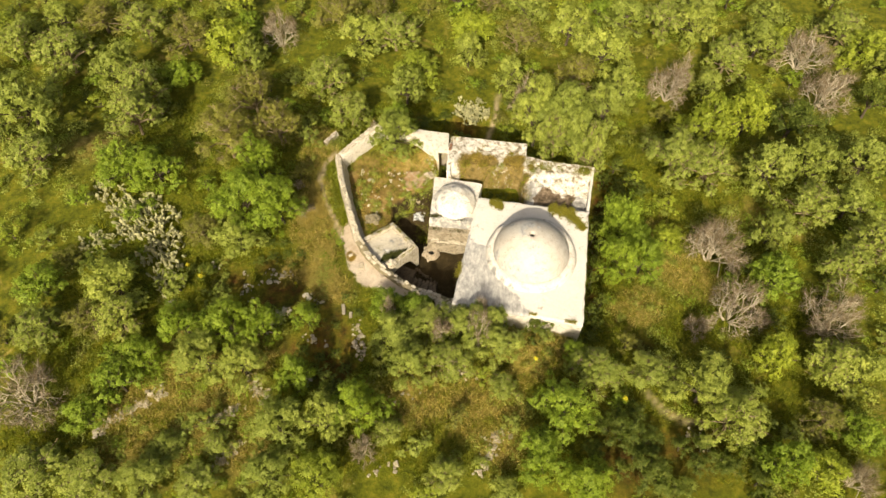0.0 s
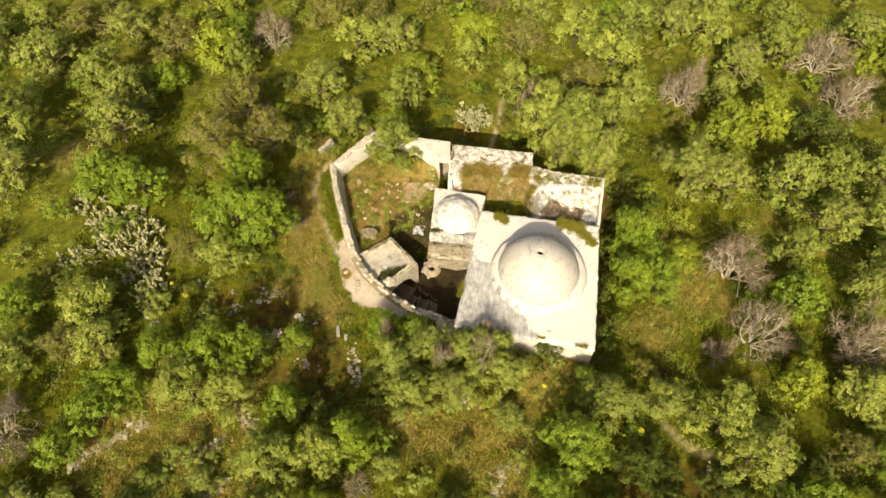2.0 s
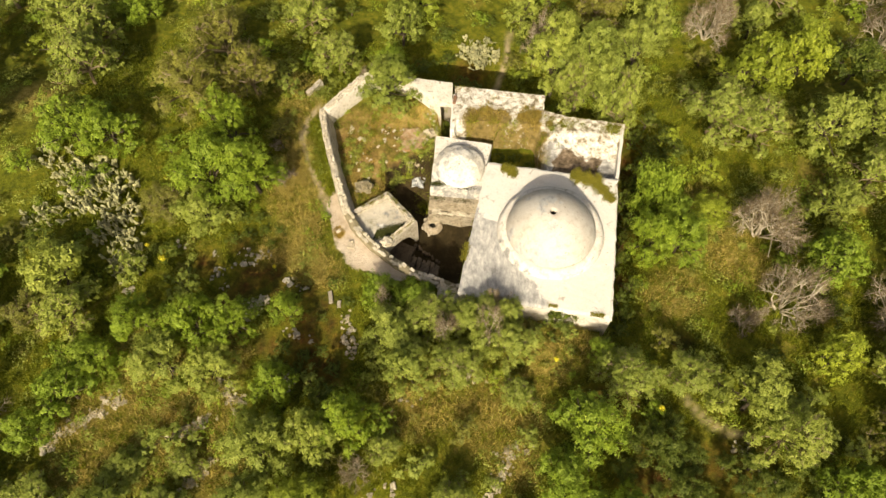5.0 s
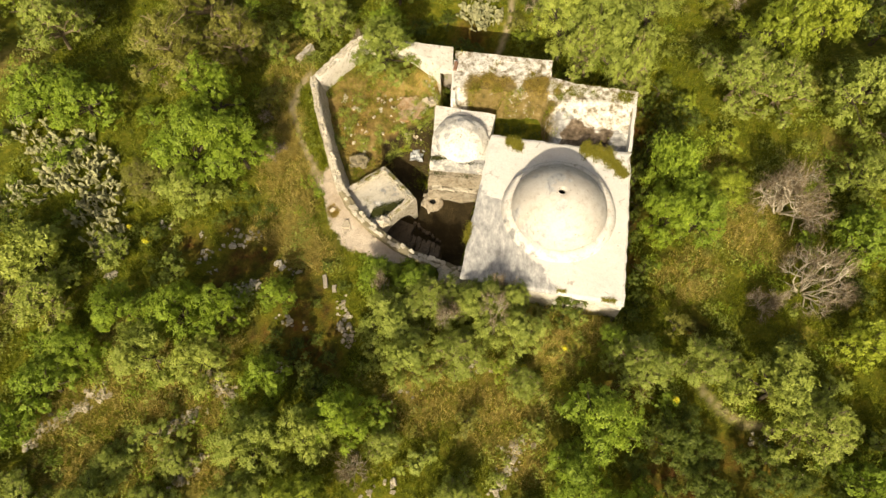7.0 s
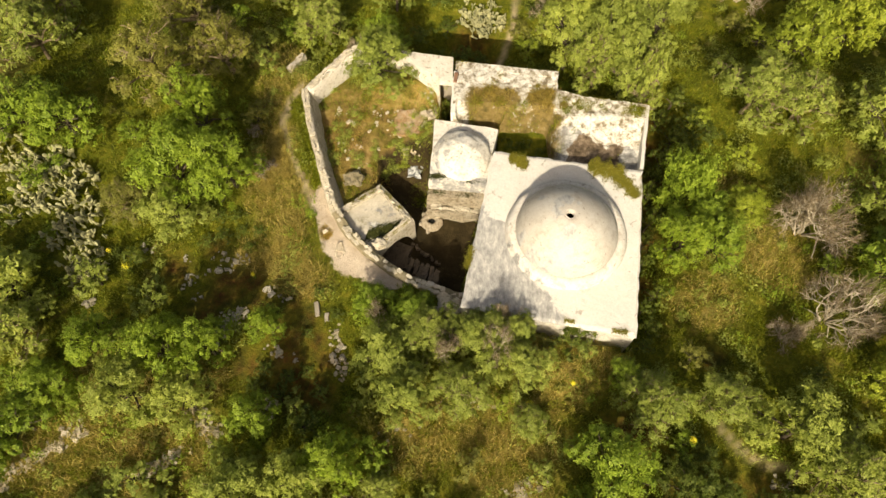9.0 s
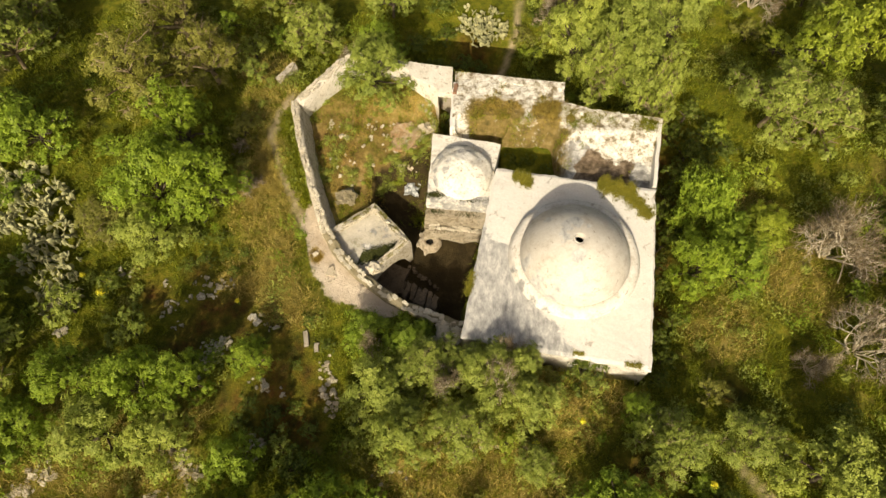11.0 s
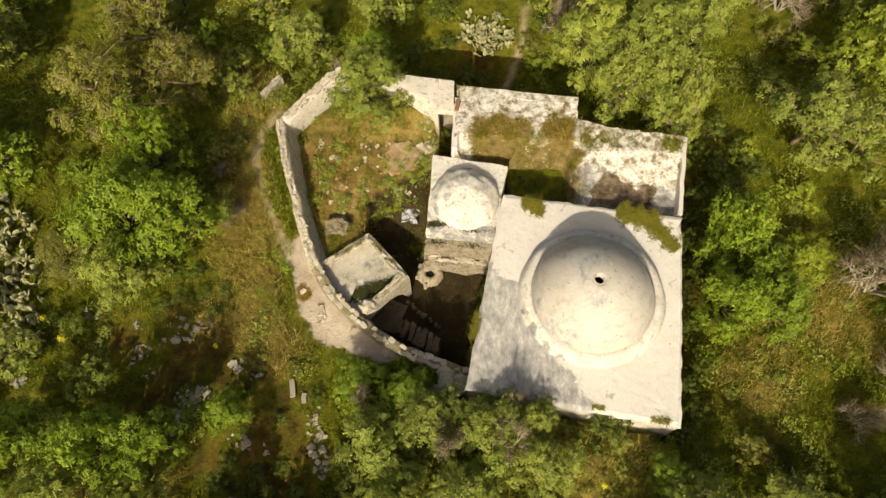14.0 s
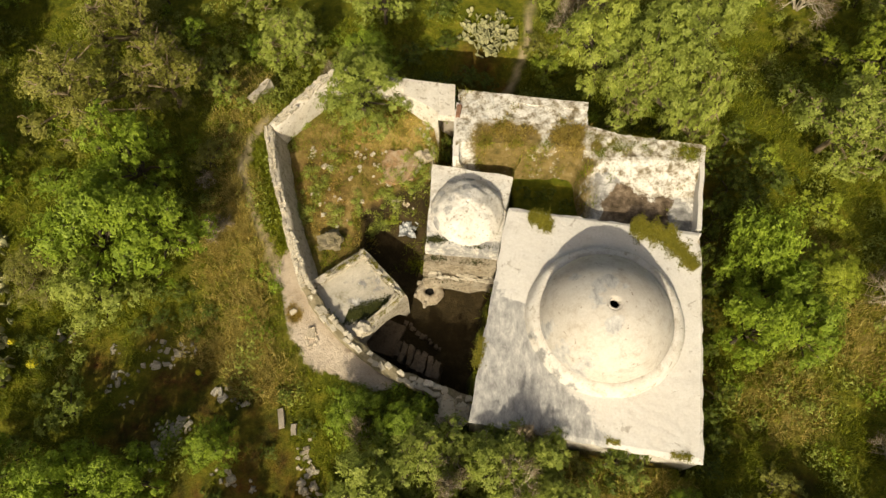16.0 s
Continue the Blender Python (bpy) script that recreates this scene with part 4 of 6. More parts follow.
def make_tree(seed, leaf_material, leaf=0.06, lobes=13, clusters=26, per=14, flat=1.0, shoots=False, name="tree", label="", category="tree", group="trees", bark=None, squash=0.6, skirt=9):
    """A tree one unit high with a crown about one unit in radius: trunk with limbs, crown of many leaves."""
    rng = np.random.default_rng(seed)
    ob = thing(name, 0, 0, 0, label, category, group)
    paths, quads_list = [], []
    knot = Vector((rng.uniform(-0.08, 0.08), rng.uniform(-0.08, 0.08), 0.26))
    paths.append([((0, 0, -0.12), 0.075), ((knot.x * 0.5, knot.y * 0.5, 0.12), 0.06), (tuple(knot), 0.05)])
    for centre, r in lobes_of(rng, lobes, flat, skirt):
        c = Vector(centre)
        m1 = knot.lerp(c, 0.5) + Vector((rng.uniform(-0.06, 0.06), rng.uniform(-0.06, 0.06), rng.uniform(0.0, 0.06)))
        paths.append([(tuple(knot), 0.024), (tuple(m1), 0.017), (tuple(c), 0.01), (tuple(c + Vector((c.x * 0.2, c.y * 0.2, r * 0.4 * squash))), 0.005)])
        if bark is not None:
            for q in range(5):
                d2 = Vector(sphere_dirs(rng, 1, 0.6)[0])
                d2.z *= squash
                e2 = c + d2 * r * 0.7 + Vector((rng.normal(scale=0.05), rng.normal(scale=0.05), rng.normal(scale=0.02)))
                paths.append([(tuple(c), 0.011), (tuple(e2), 0.007), (tuple(e2 + Vector((d2.x + rng.normal(scale=0.7), d2.y + rng.normal(scale=0.7), (d2.z + rng.normal(scale=0.4)) * squash)).normalized() * r * 0.35), 0.003)])
        if shoots:
            k = clusters
            d = sphere_dirs(rng, k, 0.7)
            for q in range(k):
                along = rng.uniform(0.1, 1.25, per)[:, None]
                pos = centre + d[q] * r * along + rng.normal(scale=0.03, size=(per, 3))
                quads_list.append(clump(centre, leaves(rng, pos, np.repeat(d[q][None], per, 0), leaf, 0.35), squash))
            continue
        d = sphere_dirs(rng, clusters, 0.45)
        rad = r * rng.uniform(0.66, 1.2, clusters)
        heart = centre + d * rad[:, None] * np.array([1.05, 1.05, 0.8])
        for q in range(clusters):
            spread_r = r * rng.uniform(0.1, 0.2)
            pos = heart[q] + rng.normal(scale=spread_r, size=(per, 3)) * np.array([1, 1, 0.55])
            quads_list.append(clump(centre, leaves(rng, pos, np.repeat(d[q][None], per, 0), leaf), squash))
    v, f = tubes(paths)
    trunk = link_mesh("trunk", raw("trunk", v, f), bark or M_BARK, ob, smooth=True)
    crown = link_mesh("crown", quads("crown", np.concatenate(quads_list)), leaf_material, ob)
    return ob


def make_dead(seed, label):
    """A leafless grey shrub: forking twigs that fan out into a dome."""
    rng = np.random.default_rng(seed)
    ob = thing("dead_shrub", 0, 0, 0, label, "shrub", "dead shrubs")
    boughs, twigs = [], []

    def grow(p, d, length, r, level):
        q = p + d * length * 0.5 + Vector(rng.normal(scale=0.09 * length, size=3))
        e = q + (d + Vector(rng.normal(scale=0.2, size=3))).normalized() * length * 0.5
        (boughs if level < 2 else twigs).append([(tuple(p), r), (tuple(q), r * 0.8), (tuple(e), r * 0.55)])
        if level >= 4:
            return
        for k in range(3 if level else 2):
            nd = (d + Vector(rng.normal(scale=0.68, size=3)) + Vector((0, 0, 0.03))).normalized()
            grow(q.lerp(e, rng.uniform(0.0, 1.0)) if k else e, nd, length * rng.uniform(0.55, 0.8), r * 0.68, level + 1)

    for i in range(12):
        a = 2.4 * i + rng.uniform(-0.3, 0.3)
        tilt = rng.uniform(0.25, 1.15)
        grow(Vector((0, 0, -0.05)), Vector((math.cos(a) * math.sin(tilt), math.sin(a) * math.sin(tilt), 0.9 * math.cos(tilt))), rng.uniform(0.36, 0.52), 0.023, 0)
    v, f = tubes(boughs, 4)
    link_mesh("bough", raw("bough", v, f), M_DEAD, ob)
    v, f = tubes(twigs, 3)
    tagged(link_mesh("twig", raw("twig", v, f), M_DEAD, ob), kind="stuff")
    ends = np.array([p[-1][0] for p in twigs])
    ends = np.repeat(ends, 4, 0)
    way = ends * np.array([1, 1, 1.0]) / (np.linalg.norm(ends, axis=1, keepdims=True) + 1e-6) + rng.normal(scale=0.75, size=ends.shape)
    way /= np.linalg.norm(way, axis=1, keepdims=True)
    side = np.cross(way, rng.normal(size=ends.shape))
    side /= np.linalg.norm(side, axis=1, keepdims=True)
    long = rng.uniform(0.08, 0.26, len(ends))[:, None]
    fuzz = np.stack([ends - side * 0.004, ends + side * 0.004, ends + way * long], 1)
    tagged(link_mesh("twig_tip", quads("twig_tip", fuzz), M_TWIG, ob), kind="stuff")
    return ob


PAD_MESH = None


def make_cactus(seed, pads):
    """Prickly pear: chains of flat oval pads that grow out of one another."""
    global PAD_MESH
    if PAD_MESH is None:
        bm = bmesh.new()
        bmesh.ops.create_icosphere(bm, subdivisions=2, radius=1.0)
        for v in bm.verts:
            v.co = Vector((v.co.x * 0.13, v.co.y * 0.035, 0.2 + v.co.z * 0.2))
        PAD_MESH = bpy.data.meshes.new("pad")
        bm.to_mesh(PAD_MESH)
        bm.free()
        PAD_MESH.materials.append(M_PAD)
        PAD_MESH.polygons.foreach_set("use_smooth", [True] * len(PAD_MESH.polygons))
    rng = np.random.default_rng(seed)
    ob = thing("prickly_pear", 0, 0, 0, "prickly pear cactus with pale sunlit pads", "cactus", "prickly pears")
    tips = []
    for i in range(30):
        a, r = rng.uniform(0, 6.28), 1.0 * math.sqrt(rng.uniform(0, 1))
        tips.append(Matrix.Translation((r * math.cos(a), r * math.sin(a), -0.05)) @ Euler((rng.uniform(-0.5, 0.5), rng.uniform(-0.5, 0.5), rng.uniform(0, 6.28))).to_matrix().to_4x4())
    for i in range(pads):
        m = tips.pop(0)
        s = rng.uniform(0.55, 0.8)
        pad = new("pad", PAD_MESH)
        pad.parent = ob
        pad.matrix_local = m @ Matrix.Diagonal((s, s, s, 1))
        for k in range(2):
            tips.append(m @ Matrix.Translation((rng.uniform(-0.1, 0.1), 0, 0.36 * s)) @ Euler((rng.uniform(-0.75, 0.75), rng.uniform(-0.8, 0.8), rng.uniform(-1.0, 1.0))).to_matrix().to_4x4())
    return ob


def plant(proto, rng, x, y, r, h):
    """Sets a copy of a prototype at a place, with its crown's radius and its height."""
    foot = gz(x, y)
    h += max(0.0, 0.2 - foot) if y < 36 and 0 < x < 12 else 0.0
    m = pose(x, y, foot, rng.uniform(-5, 5), rng.uniform(-5, 5), rng.uniform(0, 360)) @ Matrix.Diagonal((r, r, h, 1))
    ob = copy_thing(proto, m)
    return ob


def discard(ob):
    for o in [*ob.children_recursive, ob]:
        bpy.data.objects.remove(o)


def kinds_of(fine):
    """Prototypes of all trees; fine ones have smaller and more leaves."""
    leaf, per = (0.0285, 23) if fine else (0.04, 11)
    return {
        "green": [make_tree(11 + i, M_GREEN, leaf, 13 + i, 21, per, label="leafy green tree with a dense clumped crown") for i in range(3)],
        "olive": [make_tree(31 + i, M_OLIVE, leaf, 14 + i, 21, per, label="grey-green wild olive tree with an open crown", bark=(None, M_TWIG)[i % 2]) for i in range(4)],
        "tall": [make_tree(41 + i, M_OLIVE, leaf, 16, 30, per, label="tall grey-green wild olive tree with a clumped crown", squash=0.42) for i in range(2)],
        "yellow": [make_tree(51 + i, M_YELLOW, leaf, 13 + i, 21, per, label="yellow-green young tree in fresh leaf") for i in range(2)],
        "brown": [make_tree(71 + i, M_BROWN, leaf * 0.85, 14, 22, per, label="brownish thinly leaved tree with bare grey twigs", bark=M_TWIG) for i in range(2)],
        "dark": [make_tree(91 + i, M_DARK, leaf, 12, 22, per, shoots=True, skirt=2, label="dark green shrub with long upright leafy shoots") for i in range(2)],
        "feather": [make_tree(101 + i, M_GREEN, leaf, 11, 36, per, shoots=True, skirt=3, squash=0.75, label="green shrub with long feathery leafy shoots") for i in range(2)],
        "dead": [make_dead(111 + i, "leafless grey shrub of tangled twigs") for i in range(3)],
    }


KINDS = kinds_of(False)
FINE = kinds_of(True)
BUSHES = [make_tree(131 + i, m, 0.052, 7, 11, 13, skirt=2, name="bush", label=w + " bush growing in the scrub", category="bush", group="bushes")
          for i, (m, w) in enumerate(((M_OLIVE, "grey-green"), (M_GREEN, "fresh green"), (M_OLIVE, "grey-green"), (M_BROWN, "brownish"), (M_YELLOW, "yellow-green"), (M_DARK, "dark green")))]

# places of the trees: x, y, crown radius, height
OLIVE_N = [(13.6, 48.5, 1.9, 3), (16.5, 48.5, 1.8, 3), (19, 47.9, 1.8, 3), (30.4, 47.5, 2.1, 3), (9, 47.2, 1.8, 3.5), (-24.4, 46.5, 1.9, 3),
    (-7.1, 45.9, 2, 3), (-4.5, 45.9, 1.8, 3), (23.3, 45.6, 1.8, 3), (-33.6, 44.2, 1.7, 3), (11.3, 43.9, 2.1, 3.5), (20.6, 43.9, 1.8, 3),
    (-15.4, 43.3, 1.5, 3), (-29.2, 42.6, 2.2, 3.5), (-24.4, 40.7, 2.1, 4), (-9, 40.6, 1.7, 3), (12.1, 39.7, 1.4, 3.5), (-21.9, 38.4, 1.9, 4),
    (10.8, 37.5, 1.5, 4)]
OLIVE_M = [(-7, 37, 1.4, 3), (-29.2, 35.8, 2.5, 4), (-21.5, 35.2, 1.6, 3.5), (7.5, 34.2, 1.8, 6), (5.75, 35.3, 1.6, 5.6), (-3.5, 33.1, 1.7, 2.9),
    (6.9, 33.3, 1.2, 4.6), (8.2, 32.8, 1.3, 5.3), (9, 31.9, 1, 4.2), (26.3, 31.9, 1.5, 3), (14.1, 31.8, 1.8, 3.5), (22.5, 31.8, 1.7, 3.5),
    (16.4, 31.2, 1.5, 3), (19.9, 31, 1.7, 3.5), (-26.6, 30.9, 1.7, 3), (24.4, 28.7, 1.7, 3),
    (21.8, 28.2, 1.5, 3)]
OLIVE_S = [(2.7, 19.85, 0.9, 2.3), (1.3, 20.1, 0.9, 2.1), (19.2, 26.5, 1.2, 2.5), (24.2, 25.4, 1.4, 3), (-12.1, 25.2, 1.5, 2.5), (22.2, 23.8, 1.4, 3), (-18.2, 21.5, 1.7, 3.5),
    (-0.5, 19.8, 1.45, 2.3), (1.6, 19.7, 1.4, 2.6), (-17.4, 19.4, 1.4, 3), (-2.4, 19, 1.4, 2.6), (-21.8, 18.9, 1.4, 2.5),
    (3.1, 18.5, 1.2, 2.2), (20.1, 17.9, 1.4, 3), (21.5, 17.6, 1.3, 3), (0.5, 17.5, 1.3, 2.5), (-1.6, 17.4, 1.2, 3), (10.9, 17.3, 1.3, 2),
    (-12.3, 17.2, 1.4, 3.8), (7.9, 17.2, 1.4, 3)]
OLIVE_X = [(-10.2, 17, 1.3, 3), (3.3, 16.5, 0.8, 1.6), (13.2, 16.2, 1.6, 4), (14.4, 14.7, 1.5, 4), (-5.4, 13.9, 1.2, 4.0), (-2.4, 13.9, 0.8, 1.5),
    (-7.7, 13.7, 1.4, 3.8), (-10.8, 13.1, 0.8, 1.2), (-13.2, 12.9, 0.9, 1.2), (0.5, 11.8, 1, 1.8), (-7.8, 11.5, 1.3, 2.6), (-19.3, 11.4, 1.5, 2.2),
    (3.4, 11.3, 0.8, 1.4), (-16.7, 11.2, 1.4, 1.5), (-13.7, 11.1, 1.3, 2.2), (-11.2, 11.1, 1.1, 1.8)]
BROWN = [(-14.6, 26.0, 1.2, 1.7), (-28.4, 47.8, 2, 2.5), (-20.9, 45.5, 1.8, 3), (-14.2, 32.6, 2.2, 4.5), (-13.8, 37.6, 2, 4.2), (-11.2, 33.9, 1.5, 3.5), (-9.1, 48.5, 2, 3),
    (5.1, 46.2, 1.7, 3), (-19.4, 19.6, 1.2, 2.2), (19.1, 15.1, 1.2, 2)]
YELLOW = [(-17.1, 43.7, 2, 4.5), (-2.7, 42.1, 1.9, 2.5), (1.6, 47.4, 2, 2.2), (17.5, 35.5, 1.7, 4.5), (20.3, 36.8, 1.6, 4.3), (31.4, 45.5, 1.6, 3),
    (-5.5, 11.3, 1.4, 3), (17.3, 18.3, 1.1, 3.5), (18.4, 12.5, 1.2, 2.2), (13.1, 26.1, 1.2, 1.6)]
GREEN = [(-20.4, 30.2, 1.8, 3), (-18.2, 29.9, 1.6, 3), (-7.35, 20.1, 0.85, 2.1), (-11.5, 29.9, 1.5, 4.7), (-12.2, 27, 2, 4.7), (-10, 27.2, 1.5, 4), (-3.7, 35.7, 1.3, 3), (10.1, 24.3, 1.3, 3.6), (11.3, 24.1, 1.2, 3),
    (-22.8, 21.6, 1.4, 2.5), (-13.7, 19.2, 1.2, 3.8), (-15.8, 17.3, 1.2, 2.5), (-16.4, 15.9, 1.3, 3), (-17.8, 14.1, 1.1, 2.2),
    (-11.2, 18.8, 1.3, 4.5), (-9.6, 19.1, 1.1, 4.2), (-7.3, 16.2, 1, 3.9), (-4.1, 14.6, 1.2, 4.2), (-3.2, 21.1, 1, 2.0), (-1.5, 20.85, 1, 1.8),
    (6.1, 14.6, 1.6, 4), (5, 12.7, 1.3, 3.5), (7.1, 18.3, 0.75, 1.5), (18.2, 22.9, 1.4, 3), (16.5, 12.7, 1.2, 3.5), (20.5, 14.3, 1.1, 3),
    (7.1, 11.5, 1.3, 3)]
DEAD = [(13.9, 20.3, 0.8, 1.6), (-13.7, 46.4, 1.3, 3), (5.3, 38.9, 1.1, 3), (15.9, 40.7, 1.7, 3), (26.6, 44.7, 2, 3), (27, 40.4, 1.9, 3), (15.6, 25.2, 2, 3),
    (-21.1, 15.1, 1.7, 3), (-3.6, 13, 0.7, 2), (2.5, 20.4, 0.7, 2.5), (15.9, 21.1, 1.45, 3.5), (20.9, 20.6, 1.7, 3), (19.9, 12.2, 1, 2.5)]
FEATHER = [(10.6, 26.6, 1.45, 3.4), (11.1, 25.8, 1.1, 2.4)]
DARK = [(23.7, 37, 2, 3), (29.9, 39.3, 1.5, 3), (9.1, 14.1, 1.2, 2), (10.1, 12.2, 1.2, 2)]


GLADES = [(1.7, 39.2, 1.9), (-18.3, 38.4, 2.2), (-17.9, 35.6, 1.8), (-10.9, 44.8, 1.8), (-25.7, 28.8, 2.2), (12.7, 24.4, 1.8), (11.7, 21.7, 1.6), (15.8, 30.5, 2), (14.1, 35.9, 1.6), (11.8, 33.2, 1.5), (23, 35.1, 1.6), (28.3, 36.3, 1.5), (-8, 27.1, 1.4), (-14.6, 17.4, 1.4), (-7.5, 19, 1.8), (-9.4, 22.9, 2.2), (4.6, 18.3, 1.2), (9.1, 21.3, 1.2), (13, 19.6, 1.2), (13.1, 15.4, 1.2), (15.2, 20, 1.4), (-10.4, 14.7, 1.2), (2.5, 13.3, 1.7), (-13.0, 15.2, 1.6), (-15.6, 15.2, 1.0), (-10.2, 14.2, 0.9), (-9.7, 16.4, 0.9), (21.6, 26.7, 1.2), (18.1, 15.9, 1.5), (21.7, 16.3, 1.3)]


DRIED = [(-8.8, 28.1, 0.8, 0.7), (-4.9, 35.3, 0.7, 2.0), (-9.6, 30.2, 0.5, 0.5), (0.1, 19.3, 0.9, 2.7), (1.9, 19.2, 0.85, 3.2), (-2.9, 20.6, 0.5, 2.5)]


def free_ground(x, y):
    built = inside(HALL, x, y) | inside(TERRACE, x, y) | inside(SMALL, x, y) | inside(COURT, x, y) | inside(LEDGE, x, y) | inside(SLOT, x, y) | inside(KIOSK, x, y)
    return ~built & (line_distance(WEST_PATH, x, y) > 0.25) & (line_distance(NORTH_PATH, x, y) > 0.3) & (line_distance(SOUTH_PATH, x, y) > 0.3)


def grow_all():
    rng = np.random.default_rng(5)
    for kind, spots in (("olive", OLIVE_N + OLIVE_M + OLIVE_S + OLIVE_X), ("green", GREEN), ("yellow", YELLOW), ("brown", BROWN), ("feather", FEATHER), ("dark", DARK), ("dead", DEAD)):
        for i, (x, y, r, h) in enumerate(spots):
            close = -16 < x < 16 and y < 38
            protos = (FINE if close else KINDS)[kind]
            if kind == "olive" and h > 5:
                protos = FINE["tall"]
            plant(protos[i % len(protos)], rng, x, y, r * (1.15 if kind == "dead" else 1.04), h * (1.0 if h > 4.4 or y < 22 else 1.14))
    taken = [s for spots in (OLIVE_N, OLIVE_M, OLIVE_S, OLIVE_X, GREEN, YELLOW, BROWN, FEATHER, DARK, DEAD) for s in spots]
    # a fresh sprig beside the pale sheet
    plant(BUSHES[4], rng, -2.35, 28.9, 0.28, 0.3)
    # shrubs rooted in the fallen vault
    for x, y, r, h in ((2.75, 29.85, 0.55, 1.5), (3.6, 29.8, 0.6, 1.6), (4.2, 29.3, 0.5, 1.3), (3.1, 29.0, 0.6, 0.9)):
        ob = plant(BUSHES[5], rng, x, y, r, h)
        ob.location.z = float(terrace_level(np.array([x]), np.array([y]))[0])
    # dark shrubs in the gap beside the small dome
    for x, y, r, h in ((-0.32, 31.0, 0.34, 1.5), (-0.3, 31.8, 0.34, 1.6), (-0.28, 32.6, 0.34, 1.4)):
        plant(BUSHES[5], rng, x, y, r, h)
    # dark low shrubs at the foot of the east wall, added to darken the shaded strip
    for x, y, r, h in ((9.0, 22.3, 0.6, 1.0), (9.2, 26.0, 0.7, 1.1), (9.7, 28.3, 0.5, 0.6), (8.5, 20.6, 0.6, 0.9), (15.0, 18.7, 0.6, 0.5)):
        plant(BUSHES[5], rng, x, y, r, h)
    # more of them beside the terrace, for the same shade
    for x, y, r, h in ((10.2, 29.3, 0.7, 0.7), (10.7, 30.4, 0.8, 0.8), (10.1, 31.6, 0.7, 0.7), (11.4, 29.6, 0.8, 0.7), (11.6, 31.2, 0.9, 0.8), (10.9, 32.5, 0.8, 0.8), (12.3, 30.4, 0.8, 0.7)):
        plant(BUSHES[5], rng, x, y, r, h)
    # dark tussocks on the stony ground in the south-west
    for x, y, r, h in ((-10.2, 24.6, 0.5, 0.35), (-9.4, 24.9, 0.45, 0.3), (-10.9, 24.3, 0.5, 0.35), (-9.0, 24.1, 0.4, 0.3), (-8.6, 24.9, 0.4, 0.3), (-9.8, 25.6, 0.5, 0.4), (-10.6, 25.6, 0.5, 0.4), (-7.6, 18.6, 0.5, 0.4),
                       (-6.6, 18.3, 0.5, 0.4), (-5.8, 18.5, 0.45, 0.4), (-6.9, 17.6, 0.5, 0.4), (-7.9, 17.9, 0.5, 0.4), (-5.2, 17.7, 0.5, 0.4), (-5.6, 21.9, 0.4, 0.35), (-4.7, 20.9, 0.4, 0.35), (-5.9, 20.1, 0.35, 0.3)):
        plant(BUSHES[5], rng, x, y, r, h)
    # small leafless shrubs beside the path and at the wall's corner
    for i, (x, y, r, h) in enumerate(DRIED):
        plant(FINE["dead"][i % 3], rng, x, y, r, h)
    # shrubs and dry weeds against the south wall
    for i, x in enumerate((1.5, 2.3, 3.0, 3.9, 5.6)):
        plant(BUSHES[(3, 4, 0, 3, 2)[i]], rng, x, 20.2 - 0.166 * (x - 0.52), 0.45 + 0.05 * (i % 3), 0.85 + 0.1 * (i % 3))
    # low dark shrubs north of the terrace, standing in for its cast shade
    for x, y, r, h in ((0.6, 37.2, 0.8, 0.7), (-0.4, 38.4, 0.8, 0.7), (1.4, 37.0, 0.6, 0.6), (4.3, 37.6, 0.6, 0.7), (2.2, 41.6, 0.7, 0.6), (-0.8, 36.6, 0.8, 0.7), (4.4, 39.4, 0.7, 0.8), (-0.6, 40.2, 0.9, 0.9), (1.6, 36.2, 0.5, 0.5), (-1.9, 37.8, 0.9, 0.8)):
        plant(BUSHES[5], rng, x, y, r, h)
    # along the wall, further shrubs added to deepen the shaded strip
    for x, y, r, h in ((8.6, 23.8, 0.5, 1.2), (8.9, 24.9, 0.5, 1.1), (9.1, 27.2, 0.6, 1.2), (8.3, 21.4, 0.5, 1.1), (8.1, 19.8, 0.5, 0.9)):
        plant(BUSHES[5], rng, x, y, r, h)
    # low dark shrubs in the south-east
    for i, (x, y) in enumerate(((8.4, 14.7), (9.3, 14.2), (9.6, 13.1), (10.4, 13.9), (11.9, 13.6), (12.6, 12.7), (14.0, 12.7), (15.8, 12.9), (8.7, 12.4), (10.6, 12.2), (13.0, 13.6), (14.9, 14.0), (9.9, 15.4), (7.6, 13.3), (15.3, 12.0), (11.4, 11.6))):
        plant(FINE["dark"][i % 2], rng, x, y, 0.62 + 0.11 * (i % 4), 1.1 + 0.15 * (i % 3))
    # far trees at the northern edge of the scrub
    made = 0
    while made < 34:
        x, y, r = rng.uniform(-38, 36), rng.uniform(39.5, 53), rng.uniform(1.2, 1.9)
        if any(math.hypot(x - a, y - c) < 0.7 * (q + r) for a, c, q, h in taken) or any(math.hypot(x - a, y - c) < q for a, c, q in GLADES):
            continue
        taken.append((x, y, r, 3.0))
        kind = ("olive", "green", "olive", "yellow", "olive", "brown")[made % 6]
        plant(KINDS[kind][made % 2], rng, x, y, r, rng.uniform(2.3, 3.6))
        made += 1
    # smaller bushes fill the gaps, but leave the glades open
    made = 0
    while made < 230:
        x, y = rng.uniform(-38, 36), rng.uniform(9, 53)
        r = rng.uniform(0.6, 1.25)
        if not free_ground(np.array([x]), np.array([y]))[0] or inside(YARD, np.array([x]), np.array([y]))[0] or -9.2 < x < 10.5 and 20 < y < 36:
            continue
